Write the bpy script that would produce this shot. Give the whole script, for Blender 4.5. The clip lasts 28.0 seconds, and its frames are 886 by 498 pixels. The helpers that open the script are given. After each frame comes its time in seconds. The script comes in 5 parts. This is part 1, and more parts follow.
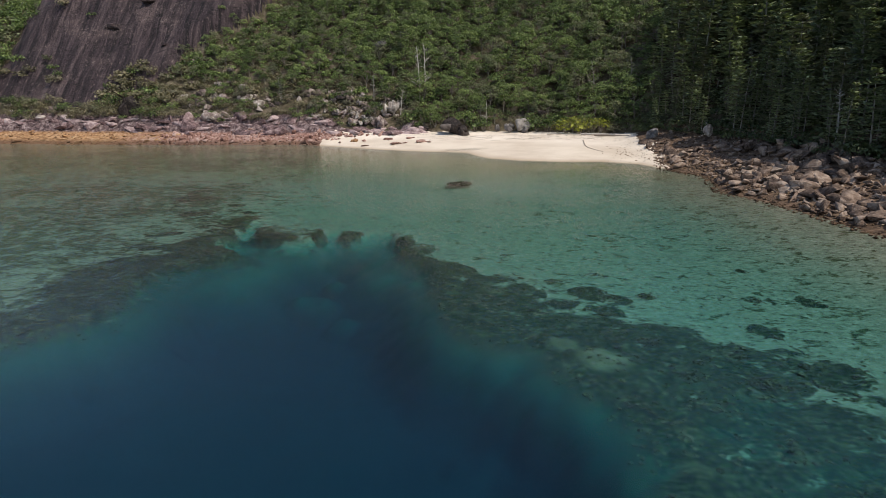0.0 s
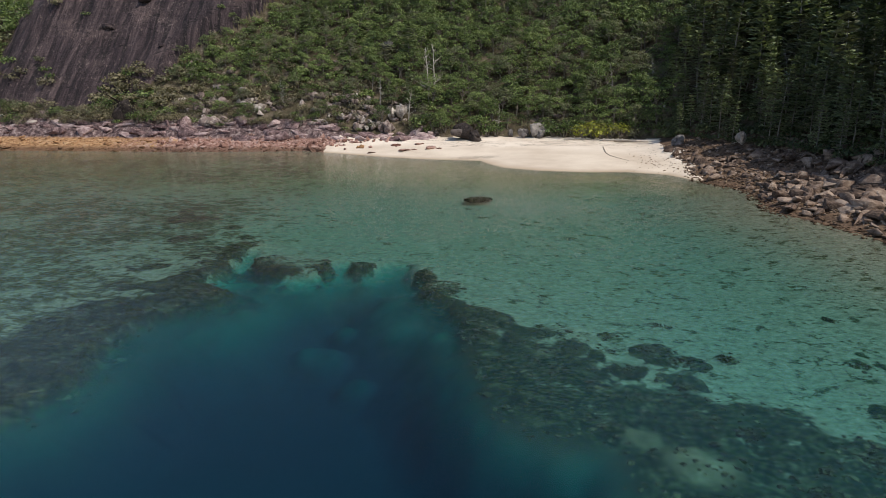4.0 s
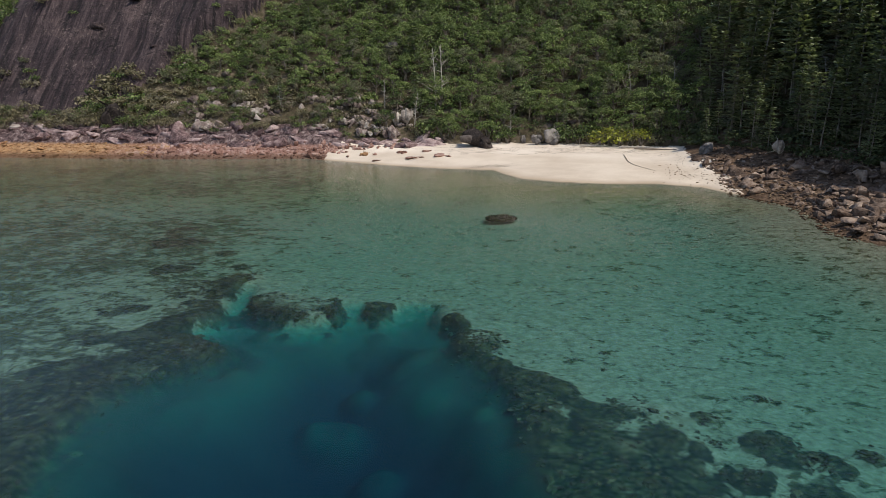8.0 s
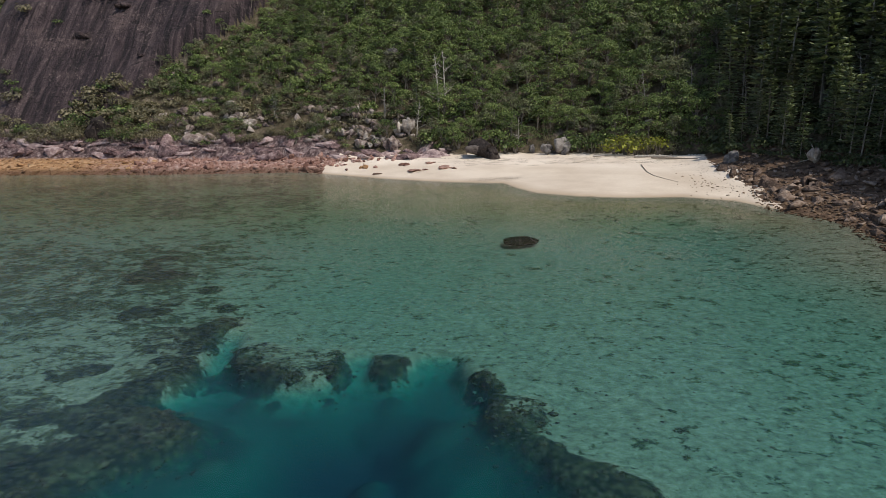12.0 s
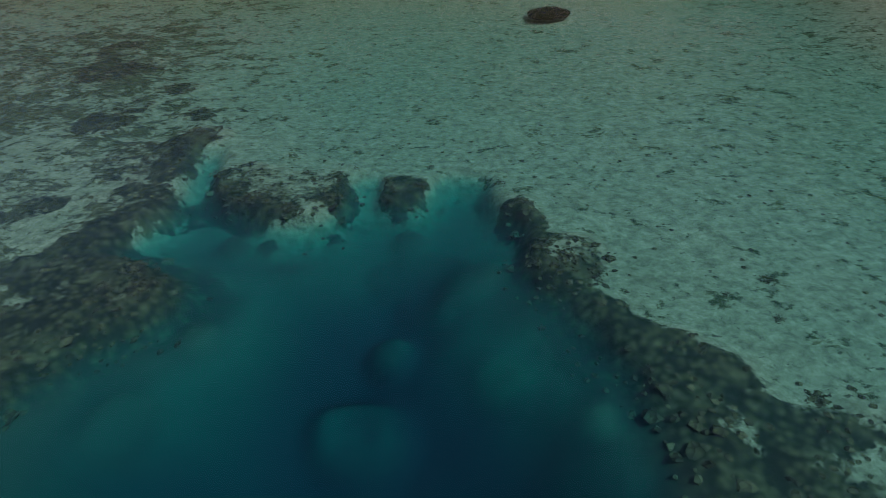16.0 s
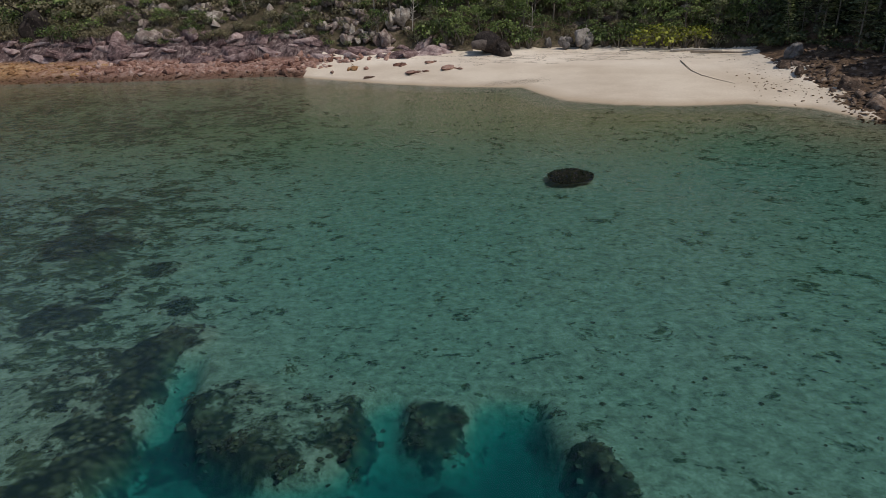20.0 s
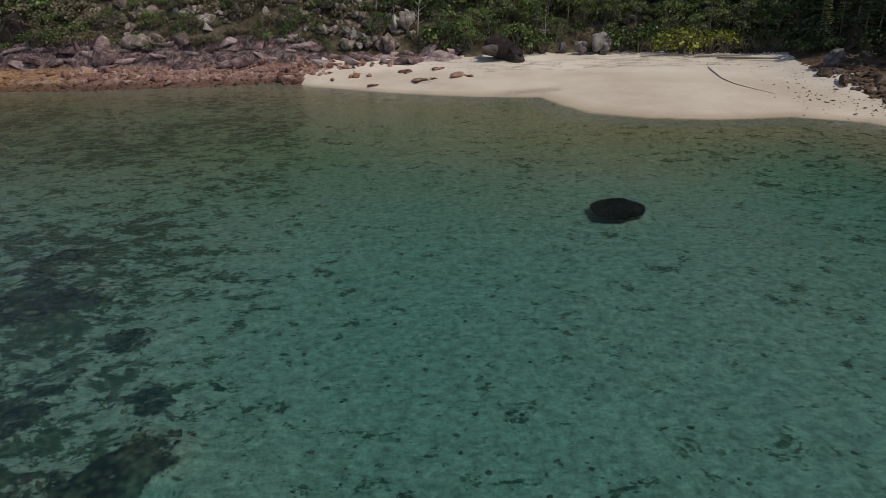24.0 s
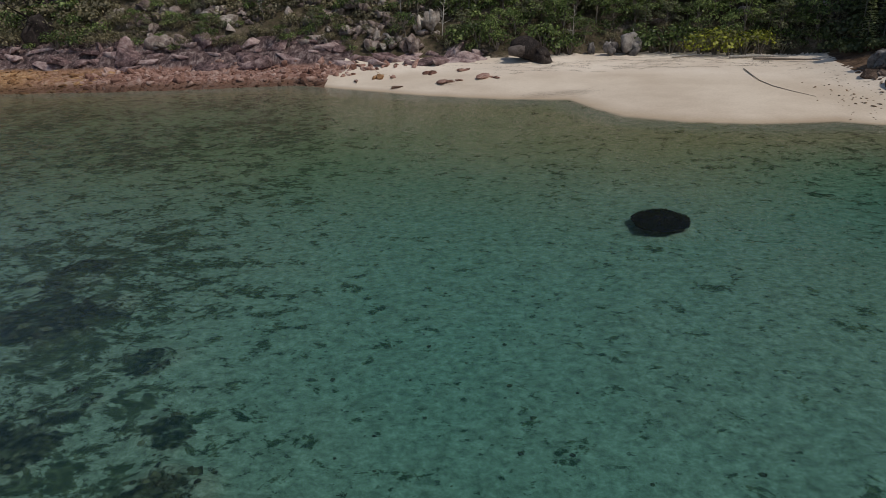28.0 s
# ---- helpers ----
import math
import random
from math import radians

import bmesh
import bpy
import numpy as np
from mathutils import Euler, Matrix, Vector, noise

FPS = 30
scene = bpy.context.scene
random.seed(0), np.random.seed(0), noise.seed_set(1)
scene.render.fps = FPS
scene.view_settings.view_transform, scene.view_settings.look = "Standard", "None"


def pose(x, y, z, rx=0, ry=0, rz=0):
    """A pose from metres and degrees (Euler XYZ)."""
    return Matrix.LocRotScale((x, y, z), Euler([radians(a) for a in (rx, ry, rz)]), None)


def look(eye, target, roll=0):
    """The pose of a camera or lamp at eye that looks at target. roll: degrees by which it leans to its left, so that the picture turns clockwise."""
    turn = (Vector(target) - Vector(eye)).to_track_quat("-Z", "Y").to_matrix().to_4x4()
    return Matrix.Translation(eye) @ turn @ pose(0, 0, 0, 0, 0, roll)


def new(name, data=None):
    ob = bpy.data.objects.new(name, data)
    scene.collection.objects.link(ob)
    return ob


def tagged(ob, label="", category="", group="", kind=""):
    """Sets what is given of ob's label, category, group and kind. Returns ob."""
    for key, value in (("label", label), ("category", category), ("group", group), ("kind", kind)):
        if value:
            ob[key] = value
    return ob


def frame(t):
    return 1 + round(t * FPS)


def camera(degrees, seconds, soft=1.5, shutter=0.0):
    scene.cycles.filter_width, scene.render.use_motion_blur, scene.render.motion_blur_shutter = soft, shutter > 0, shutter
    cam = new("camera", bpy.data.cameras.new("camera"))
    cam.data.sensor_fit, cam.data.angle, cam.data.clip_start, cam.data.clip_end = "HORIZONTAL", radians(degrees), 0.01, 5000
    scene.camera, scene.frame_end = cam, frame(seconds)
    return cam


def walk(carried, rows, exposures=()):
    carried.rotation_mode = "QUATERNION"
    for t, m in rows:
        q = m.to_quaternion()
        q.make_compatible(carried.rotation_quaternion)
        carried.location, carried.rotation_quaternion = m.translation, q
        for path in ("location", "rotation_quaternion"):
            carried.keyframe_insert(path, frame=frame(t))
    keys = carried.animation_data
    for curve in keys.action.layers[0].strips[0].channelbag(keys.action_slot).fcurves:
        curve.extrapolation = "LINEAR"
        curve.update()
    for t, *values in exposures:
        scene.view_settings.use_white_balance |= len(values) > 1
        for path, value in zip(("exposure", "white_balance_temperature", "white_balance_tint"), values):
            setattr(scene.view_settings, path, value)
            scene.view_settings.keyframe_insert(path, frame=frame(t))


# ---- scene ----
cam = camera(69.8, 28.0, 0.65)
PATH = [
    (0, (8.522, 6.814, 11.269), (8.352, 8.746, 10.781), -0.1),
    (0.5, (8.331, 7.494, 11.36), (8.16, 9.426, 10.871), -0.1),
    (1, (8.124, 8.25, 11.468), (7.949, 10.181, 10.978), -0.2),
    (1.5, (7.872, 9.134, 11.542), (7.696, 11.065, 11.052), -0.2),
    (2, (7.595, 10.087, 11.599), (7.419, 12.018, 11.11), -0.1),
    (2.5, (7.304, 11.108, 11.689), (7.127, 13.039, 11.199), -0.1),
    (3, (6.986, 12.1, 11.823), (6.808, 14.031, 11.333), -0.1),
    (3.5, (6.639, 13.057, 12.012), (6.46, 14.987, 11.52), -0.2),
    (5.5, (4.933, 16.816, 12.443), (4.762, 18.747, 11.952), 0.0),
    (6, (4.593, 17.852, 12.481), (4.422, 19.783, 11.99), -0.0),
    (6.5, (4.26, 18.794, 12.528), (4.089, 20.725, 12.037), -0.1),
    (7, (3.885, 19.717, 12.562), (3.716, 21.648, 12.072), -0.0),
    (7.5, (3.559, 20.676, 12.59), (3.391, 22.607, 12.1), -0.0),
    (8, (3.285, 21.698, 12.584), (3.117, 23.63, 12.096), -0.1),
    (8.5, (3.036, 22.721, 12.593), (2.868, 24.653, 12.104), -0.3),
    (9, (2.816, 23.637, 12.632), (2.646, 25.569, 12.143), -0.4),
    (9.5, (2.634, 24.439, 12.711), (2.464, 26.371, 12.221), -0.4),
    (10, (2.443, 25.23, 12.766), (2.272, 27.161, 12.276), -0.5),
    (10.5, (2.237, 26.023, 12.811), (2.068, 27.955, 12.321), -0.5),
    (11, (2.002, 26.887, 12.802), (1.833, 28.819, 12.311), -0.6),
    (11.5, (1.628, 27.943, 12.645), (1.463, 29.876, 12.16), -0.7),
    (13.5, (0.752, 31.151, 12.77), (0.592, 33.102, 12.36), -1.1),
    (14, (0.53, 32.025, 12.647), (0.373, 33.965, 12.186), -1.3),
    (14.1, (0.499, 32.2, 12.622), (0.343, 34.135, 12.138), -1.3),
    (14.2, (0.468, 32.376, 12.598), (0.311, 34.301, 12.079), -1.4),
    (14.3, (0.437, 32.552, 12.574), (0.279, 34.464, 12.011), -1.5),
    (14.4, (0.406, 32.727, 12.549), (0.247, 34.625, 11.938), -1.6),
    (14.5, (0.375, 32.903, 12.525), (0.216, 34.784, 11.865), -1.6),
    (14.7, (0.313, 33.264, 12.494), (0.152, 35.109, 11.741), -1.7),
    (15, (0.221, 33.805, 12.448), (0.058, 35.598, 11.576), -1.9),
    (15.5, (0.021, 34.66, 12.413), (-0.142, 36.372, 11.392), -2.1),
    (16, (-0.207, 35.478, 12.389), (-0.365, 37.123, 11.262), -2.2),
    (16.5, (-0.442, 36.324, 12.374), (-0.602, 37.938, 11.204), -2.4),
    (17, (-0.77, 37.164, 12.424), (-0.919, 38.8, 11.282), -2.2),
    (17.2, (-0.908, 37.499, 12.46), (-1.054, 39.168, 11.368), -2.1),
    (17.5, (-1.116, 38.001, 12.515), (-1.258, 39.727, 11.515), -1.9),
    (17.8, (-1.318, 38.511, 12.557), (-1.449, 40.276, 11.625), -1.9),
    (18, (-1.453, 38.851, 12.584), (-1.587, 40.638, 11.695), -1.8),
    (18.3, (-1.644, 39.392, 12.58), (-1.774, 41.203, 11.742), -1.8),
    (18.5, (-1.771, 39.752, 12.577), (-1.901, 41.574, 11.763), -1.8),
    (19, (-2.054, 40.634, 12.587), (-2.18, 42.471, 11.805), -1.7),
    (19.5, (-2.312, 41.485, 12.618), (-2.436, 43.322, 11.838), -1.7),
    (20, (-2.569, 42.336, 12.658), (-2.69, 44.173, 11.878), -1.7),
    (20.5, (-2.826, 43.193, 12.702), (-2.945, 45.031, 11.921), -1.7),
    (21, (-3.086, 44.073, 12.762), (-3.203, 45.91, 11.98), -1.7),
    (21.5, (-3.331, 44.967, 12.829), (-3.445, 46.804, 12.046), -1.7),
    (23.5, (-4.479, 48.535, 12.581), (-4.584, 50.375, 11.804), -1.6),
    (24, (-4.715, 49.143, 12.63), (-4.824, 50.982, 11.853), -1.7),
    (24.5, (-4.958, 49.692, 12.642), (-5.073, 51.532, 11.865), -1.7),
    (25, (-5.143, 50.131, 12.647), (-5.267, 51.97, 11.87), -1.7),
    (25.5, (-5.29, 50.537, 12.64), (-5.422, 52.375, 11.864), -1.7),
    (26, (-5.427, 50.88, 12.644), (-5.565, 52.718, 11.867), -1.7),
    (26.5, (-5.543, 51.074, 12.614), (-5.685, 52.912, 11.839), -1.8),
    (27, (-5.61, 51.124, 12.593), (-5.76, 52.961, 11.817), -1.8),
    (27.5, (-5.637, 51.103, 12.591), (-5.795, 52.94, 11.815), -1.9),
    (28, (-5.623, 51.069, 12.593), (-5.788, 52.905, 11.817), -1.9),
]
EXPOSURES = [(0, 0.12), (3, 0.08), (7, -0.03), (11, -0.08), (14, -0.18), (15, -0.2), (16, -0.12), (17, 0.1), (18, -0.33), (19, -0.5), (21, -0.62), (25, -0.7), (28, -0.7)]
walk(cam, [(t, look(eye, target, roll)) for t, eye, target, roll in PATH], EXPOSURES)

# ---- world, sun, exposure ----
SUN_DIR = Vector((0.50, -0.32, 0.80)).normalized()
world = bpy.data.worlds.new("world")
scene.world = world
world.use_nodes = True
wn = world.node_tree
sky = wn.nodes.new("ShaderNodeTexSky")
sky.sky_type = "NISHITA"
sky.sun_disc = False
sky.sun_elevation = math.asin(SUN_DIR.z)
sky.sun_rotation = math.atan2(SUN_DIR.x, SUN_DIR.y)
sky.altitude = 10
wn.links.new(sky.outputs[0], wn.nodes["Background"].inputs[0])
wn.nodes["Background"].inputs[1].default_value = 0.13
sun_data = bpy.data.lights.new("sun", "SUN")
sun_data.energy = 3.6
sun_data.angle = radians(0.5)
sun_data.color = (1.0, 0.93, 0.82)
sun = new("sun", sun_data)
sun.matrix_world = look(SUN_DIR * 200, (0, 0, 0))


# ---- shape arithmetic ----
def hash2(i, j, seed):
    n = (i.astype(np.int64) * 374761393 + j.astype(np.int64) * 668265263 + seed * 1274126177) & 0x7FFFFFFF
    n = ((n ^ (n >> 13)) * 1274126177) & 0x7FFFFFFF
    return ((n ^ (n >> 16)) & 0xFFFF) / 65535.0


def vnoise(x, y, seed=0):
    x, y = np.asarray(x, float), np.asarray(y, float)
    i, j = np.floor(x), np.floor(y)
    u, v = x - i, y - j
    u, v = u * u * (3 - 2 * u), v * v * (3 - 2 * v)
    a, b = hash2(i, j, seed), hash2(i + 1, j, seed)
    c, d = hash2(i, j + 1, seed), hash2(i + 1, j + 1, seed)
    return (a * (1 - u) + b * u) * (1 - v) + (c * (1 - u) + d * u) * v


def fbm(x, y, size, octaves=4, seed=0):
    """Noise of -1 to 1 whose largest lumps are of that size."""
    total, amp, norm = 0, 1.0, 0
    for k in range(octaves):
        total = total + amp * (vnoise(np.asarray(x) / size + 7.3 * k, np.asarray(y) / size - 3.1 * k, seed + k) * 2 - 1)
        norm += amp
        amp, size = amp * 0.55, size * 0.5
    return total / norm


def smooth(a, b, x):
    t = np.clip((np.asarray(x, float) - a) / (b - a), 0, 1)
    return t * t * (3 - 2 * t)


def signed_distance(line, x, y):
    """Distance to the edge of an area (a closed line), positive inside."""
    x, y = np.asarray(x, float), np.asarray(y, float)
    best, inside = np.full(x.shape, 1e9), np.zeros(x.shape, bool)
    for (ax, ay), (bx, by) in zip(line, line[1:] + line[:1]):
        dx, dy = bx - ax, by - ay
        t = np.clip(((x - ax) * dx + (y - ay) * dy) / (dx * dx + dy * dy), 0, 1)
        best = np.minimum(best, np.hypot(x - ax - t * dx, y - ay - t * dy))
        if dy:
            inside ^= ((ay > y) != (by > y)) & (x < ax + (y - ay) * dx / dy)
    return np.where(inside, best, -best)


COAST = [(-1500, 170), (-160, 138), (-95, 136.5), (-65, 136), (-48, 136.8), (-33, 139.2), (-22.5, 133), (-13.5, 128), (-4.5, 124.8), (2.5, 123.6),
         (4.4, 118.6), (6.7, 114.0), (12, 110.8), (18, 109.6), (25, 110.1), (30, 107.4), (32.6, 101.2), (35, 97), (36, 92), (35.3, 87), (34, 80),
         (36, 74.5), (38, 67), (39.5, 56), (44, 40), (52, 20), (60, -20), (80, -200), (90, -4000), (4000, -4000), (4000, 4000), (-4000, 4000), (-4000, 230)]
FOOT = [(-1500, 182), (-160, 151), (-82, 149.5), (-55, 148.5), (-39, 148), (-27, 147.5), (-14, 147), (-4.6, 146), (7, 148.5), (15, 148.5), (23, 146.5),
        (30, 143), (36, 138), (38.5, 131), (42, 122), (46, 112), (47, 100), (48, 90), (50, 80), (54, 70), (57, 50), (66, 20), (82, -50), (110, -4000), (4000, -4000), (4000, 4000), (-4000, 4000), (-4000, 242)]
POOL = [(-60, -60), (-60, 16), (-40, 25), (-25, 31), (-17.0, 33.5), (-13.6, 36.0), (-13.0, 38.2), (-13.4, 40.5), (-14.2, 43), (-14.6, 46), (-13.8, 48.6),
        (-11.8, 50.2), (-10.9, 51.3), (-11.3, 52.7), (-13, 53.7), (-15, 54.2), (-14.4, 55.4), (-14, 57), (-13.7, 59), (-14.3, 61), (-14.7, 63.3), (-13.7, 62.6),
        (-13.1, 60.6), (-12.6, 59.4), (-11.4, 57.8), (-10, 57), (-8.1, 56.2), (-6.7, 56.8), (-6.2, 58.4), (-6.3, 60.9), (-5.5, 60.5), (-5.2, 59.2), (-4.7, 58.2),
        (-3.2, 58.4), (-2.9, 59.8), (-2.2, 61.0), (-0.9, 60.6), (-0.3, 59.6), (0.1, 57.8), (1.0, 56.4), (0.9, 54.4), (1.5, 52.6), (2.5, 51.8), (3.1, 50.7),
        (4, 49), (4.7, 46.7), (5.2, 44.5), (6, 41.5), (6.7, 39.3), (8.1, 37.2), (11.3, 36.0), (12.2, 33.3), (14, 30.6), (14.6, 27), (15, 20), (17, 8), (20, -10), (24, -60)]
# brown coral mounds that stand clear of the bed, dark lumps down in the pool, dark coral beds on the flat
CORAL_MOUNDS = ((-9.5, 58.9, 3.7), (-11.3, 60.0, 2.0), (-7.6, 59.0, 2.2), (-4.1, 59.2, 1.5), (2.0, 54.6, 1.9), (0.6, 57.6, 0.9), (-12.8, 52.2, 2.2), (-16.9, 61.4, 2.6), (-14.8, 64.3, 1.3), (-15.6, 57.4, 2.0))
POOL_LUMPS = ((-3.6, 57.0, 0.8), (-2.7, 54.9, 1.8), (-0.8, 54.3, 1.1), (-4.2, 54.9, 1.0), (-10.4, 56.0, 0.9), (-9.2, 55.8, 0.8), (-6.5, 56.6, 0.5), (-13.6, 48.7, 0.8), (-10.8, 47.1, 1.0),
              (-10.0, 50.5, 0.7), (9.2, 33.5, 1.6), (6.6, 36.3, 1.3), (11.0, 29.8, 1.5), (7.4, 30.5, 1.2))
FLAT_BEDS = ((-25.0, 74.0, 2.3), (-22.6, 75.2, 1.3), (-21.0, 65.6, 1.7), (-18.9, 71.2, 1.1), (-16.4, 67.1, 1.3), (-20.6, 68.3, 1.2), (-27.0, 78.5, 2.0), (-19.6, 57.0, 1.8), (-18.4, 52.6, 1.8),
             (15.2, 48.8, 0.8), (12.1, 46.7, 0.7), (14.0, 44.8, 1.3), (15.5, 43.7, 1.2), (17.5, 44.3, 0.6), (14.7, 41.2, 1.6), (16.3, 37.3, 1.5), (20.0, 35.9, 1.3), (20.2, 32.6, 1.4), (17.3, 33.4, 1.6),
             (24.0, 44.2, 1.1), (25.4, 50.4, 0.7), (27.3, 44.0, 1.2), (12.4, 42.6, 1.0), (22.5, 39.4, 1.0), (23.5, 34.0, 1.6))
# broad pale coral domes: x, y, radius, height above the bed, paleness
PALE_HEAD = ((-3.8, 51.6, 0.75, 0.5, 1), (-4.3, 48.2, 1.4, 0.75, 1), (0.1, 49.7, 0.85, 0.14, 0.5), (2.8, 47.6, 0.55, 0.04, 0.3), (-1.6, 45.2, 0.9, 0.5, 1), (13.6, 34.8, 1.2, 0.08, 0.6),
             (11.9, 36.4, 0.7, 0.06, 0.5), (9.3, 26.6, 1.0, 0.4, 1), (8.5, 44.0, 0.5, 0.04, 0.4))


def left_zone(x):
    return smooth(-24, -36, x)


def right_zone(x, y):
    return smooth(30, 40, x + np.maximum(0, 112 - y) * 0.2) * smooth(150, 128, y)


def cliff_mask(x, y, foot):
    """The bare slab of the left hillside."""
    edge = fbm(x, y, 9, 3, 41)
    right = smooth(2.5, -2.5, x + 86 - 0.93 * foot + edge * 4)
    left = smooth(-116, -108, x + 0.2 * foot + edge * 4)
    return right * left * smooth(5.0, 8.5, foot + edge * 4)


def pool_distance(x, y):
    """How far inside the blue pool, with its corners worn and its edge uneven."""
    x, y = x + 0.45 * fbm(x, y, 2.2, 3, 22), y + 0.45 * fbm(x, y, 2.2, 3, 23)
    return sum(signed_distance(POOL, x + a, y + b) for a, b in ((0, 0), (0.5, 0.2), (-0.5, -0.2))) / 3


def reef_width(x, y):
    """How far the living coral reaches out from the pool's edge: narrow in the north, a broad field in the south-east."""
    east = 1.3 + 5.2 * smooth(52.5, 46.5, y) + 8.5 * smooth(44, 32, y)
    west = 2.6 + 6.5 * smooth(56, 42, y)
    return np.where(x > -2, east, np.where(x < -10, west, 0.9))


def coral_cover(x, y):
    """Where coral covers the bed, 0 to 1."""
    inside = pool_distance(x, y)
    reach = reef_width(x, y)
    broken = fbm(x, y, 2.6, 4, 71)
    sandy = smooth(-15, -13.6, x) * smooth(1.2, -0.6, x) * smooth(54.5, 55.5, y)
    rim = smooth(-1.1, -0.5, inside / reach + 0.5 * broken) * smooth(2.4 + 5.0 * smooth(51, 42, y), 0.4 + 2.2 * smooth(51, 42, y), inside + 1.2 * broken) * (1 - sandy) * (0.80 + 0.2 * smooth(-1.6, -0.2, inside))
    beds = mound_mask(FLAT_BEDS, x, y) * (0.8 + 0.5 * fbm(x, y, 1.4, 3, 72))
    return np.clip(np.maximum(np.maximum(rim, (0.62 + 0.3 * smooth(-1.3, -0.2, inside)) * mound_mask(CORAL_MOUNDS, x, y) * smooth(1.6, 0.4, inside)), np.maximum(0.95 * beds, 0.85 * mound_mask(POOL_LUMPS, x, y) * (0.8 + 0.4 * broken))), 0, 1)


def mound_mask(spots, x, y):
    out = np.zeros(np.shape(x))
    ripple = 0.75 * fbm(x, y, 3.2, 4, 74) + 0.45 * fbm(x, y, 1.2, 3, 73)
    for hx, hy, hr in spots:
        out = np.maximum(out, smooth(1.2, 0.7, np.hypot(x - hx, y - hy) / hr + 0.7 * ripple))
    return out


def height(x, y):
    x, y = np.asarray(x, float), np.asarray(y, float)
    d, e = signed_distance(COAST, x, y), signed_distance(FOOT, x, y)
    lz, rz = left_zone(x), right_zone(x, y)
    foot_z = 2.3 + 1.2 * lz + 1.5 * rz
    u = np.clip(d / np.maximum(d - e, 0.01), 0, 1)
    beach = foot_z * (0.72 * u ** 0.8 + 0.28 * smooth(0.55, 1.0, u))
    shelf = foot_z * (0.30 * smooth(0, 0.35, u) + 0.16 * u + 0.54 * smooth(0.74, 0.98, u))
    mid = beach * (1 - lz) + shelf * lz
    crag = np.abs(fbm(x, y * 1.3, 4.0, 4, 6))
    mid = mid + (lz * 0.28 + rz * 0.3) * fbm(x, y, 3.2, 4, 5) * smooth(0, 0.15, u) + lz * 1.5 * (0.35 - crag) * smooth(0.66, 0.85, u)
    up = np.clip(e, 0, 400)
    slope = 0.78 - 0.2 * rz
    hill = up * slope * np.clip(1.15 - up / 420, 0.2, 1.2) + fbm(x, y, 22, 4, 9) * np.clip(up * 0.14, 0, 3.0)
    cm = cliff_mask(x, y, e)
    hill = hill + lz * 1.3 * (0.35 - crag) * smooth(6, 0, e) * smooth(0, 0.5, e) + lz * 1.5 * (0.35 - crag) * smooth(0.5, 0, e)
    hill = hill + cm * np.clip(e - 6, 0, 24) * 0.28 + cm * (fbm(x, y * 0.4, 5, 4, 77) * 0.8 + fbm(x, y, 14, 3, 78) * 1.2)
    land = np.where(e > 0, foot_z + hill, mid)
    # under the water
    w = -d
    hollow = smooth(16, 48, w) * smooth(-24, -3, x + 0.15 * (y - 60) + 4 * fbm(x, y, 14, 3, 63))
    flat = -(0.2 * (1 - np.exp(-np.clip(w, 0, 90) / 2.0)) + 0.38 * smooth(0, 30, w) + (0.42 + 0.2 * smooth(0, 12, x)) * hollow + 0.5 * smooth(6, 22, x) * smooth(4, 16, w)) - 0.012 * np.clip(w - 60, 0, 60)
    inside = pool_distance(x, y)
    gentle = smooth(2, 6, x) * smooth(50, 44, y)
    wall = (0.8 + 0.35 * smooth(54, 57, y)) * smooth(-0.55, 0.6 + 2.9 * gentle, inside) + 0.6 * smooth(0.4, 4.5 + 2.0 * gentle, inside)
    deep = 2.0 * smooth(1.4, 8.0 - 2.5 * smooth(47, 41, y), inside) * (0.35 + 0.65 * np.maximum(smooth(-10, -4, x), smooth(49, 43, y)))
    pool = -(wall + deep) + smooth(1.5, 5, inside) * 0.22 * fbm(x, y, 5.0, 3, 51)
    lumps = mound_mask(POOL_LUMPS, x, y)
    pool = pool + lumps * np.minimum(0.25, -0.18 * pool)
    for hx, hy, hr, lift, _ in PALE_HEAD:
        pool = pool + 1.3 * lift * smooth(1.5, 0.6, np.hypot(x - hx, y - hy) / hr)
    flat = flat + 0.2 * smooth(2.2, 1.2, np.hypot(x - 3.6, y - 85.5))
    mounds = mound_mask(CORAL_MOUNDS, x, y)
    coral = coral_cover(x, y) * (0.12 + 0.22 * fbm(x, y, 1.2, 3, 31)) + mounds * 0.08
    sea = flat + pool + np.where(w > 20, coral, 0) + 0.05 * fbm(x, y, 1.6, 3, 61) * smooth(0.8, -0.4, inside)
    return np.where(d >= 0, land, np.minimum(sea, -0.01 * w))


def z_at(x, y):
    return float(height(np.array([float(x)]), np.array([float(y)]))[0])


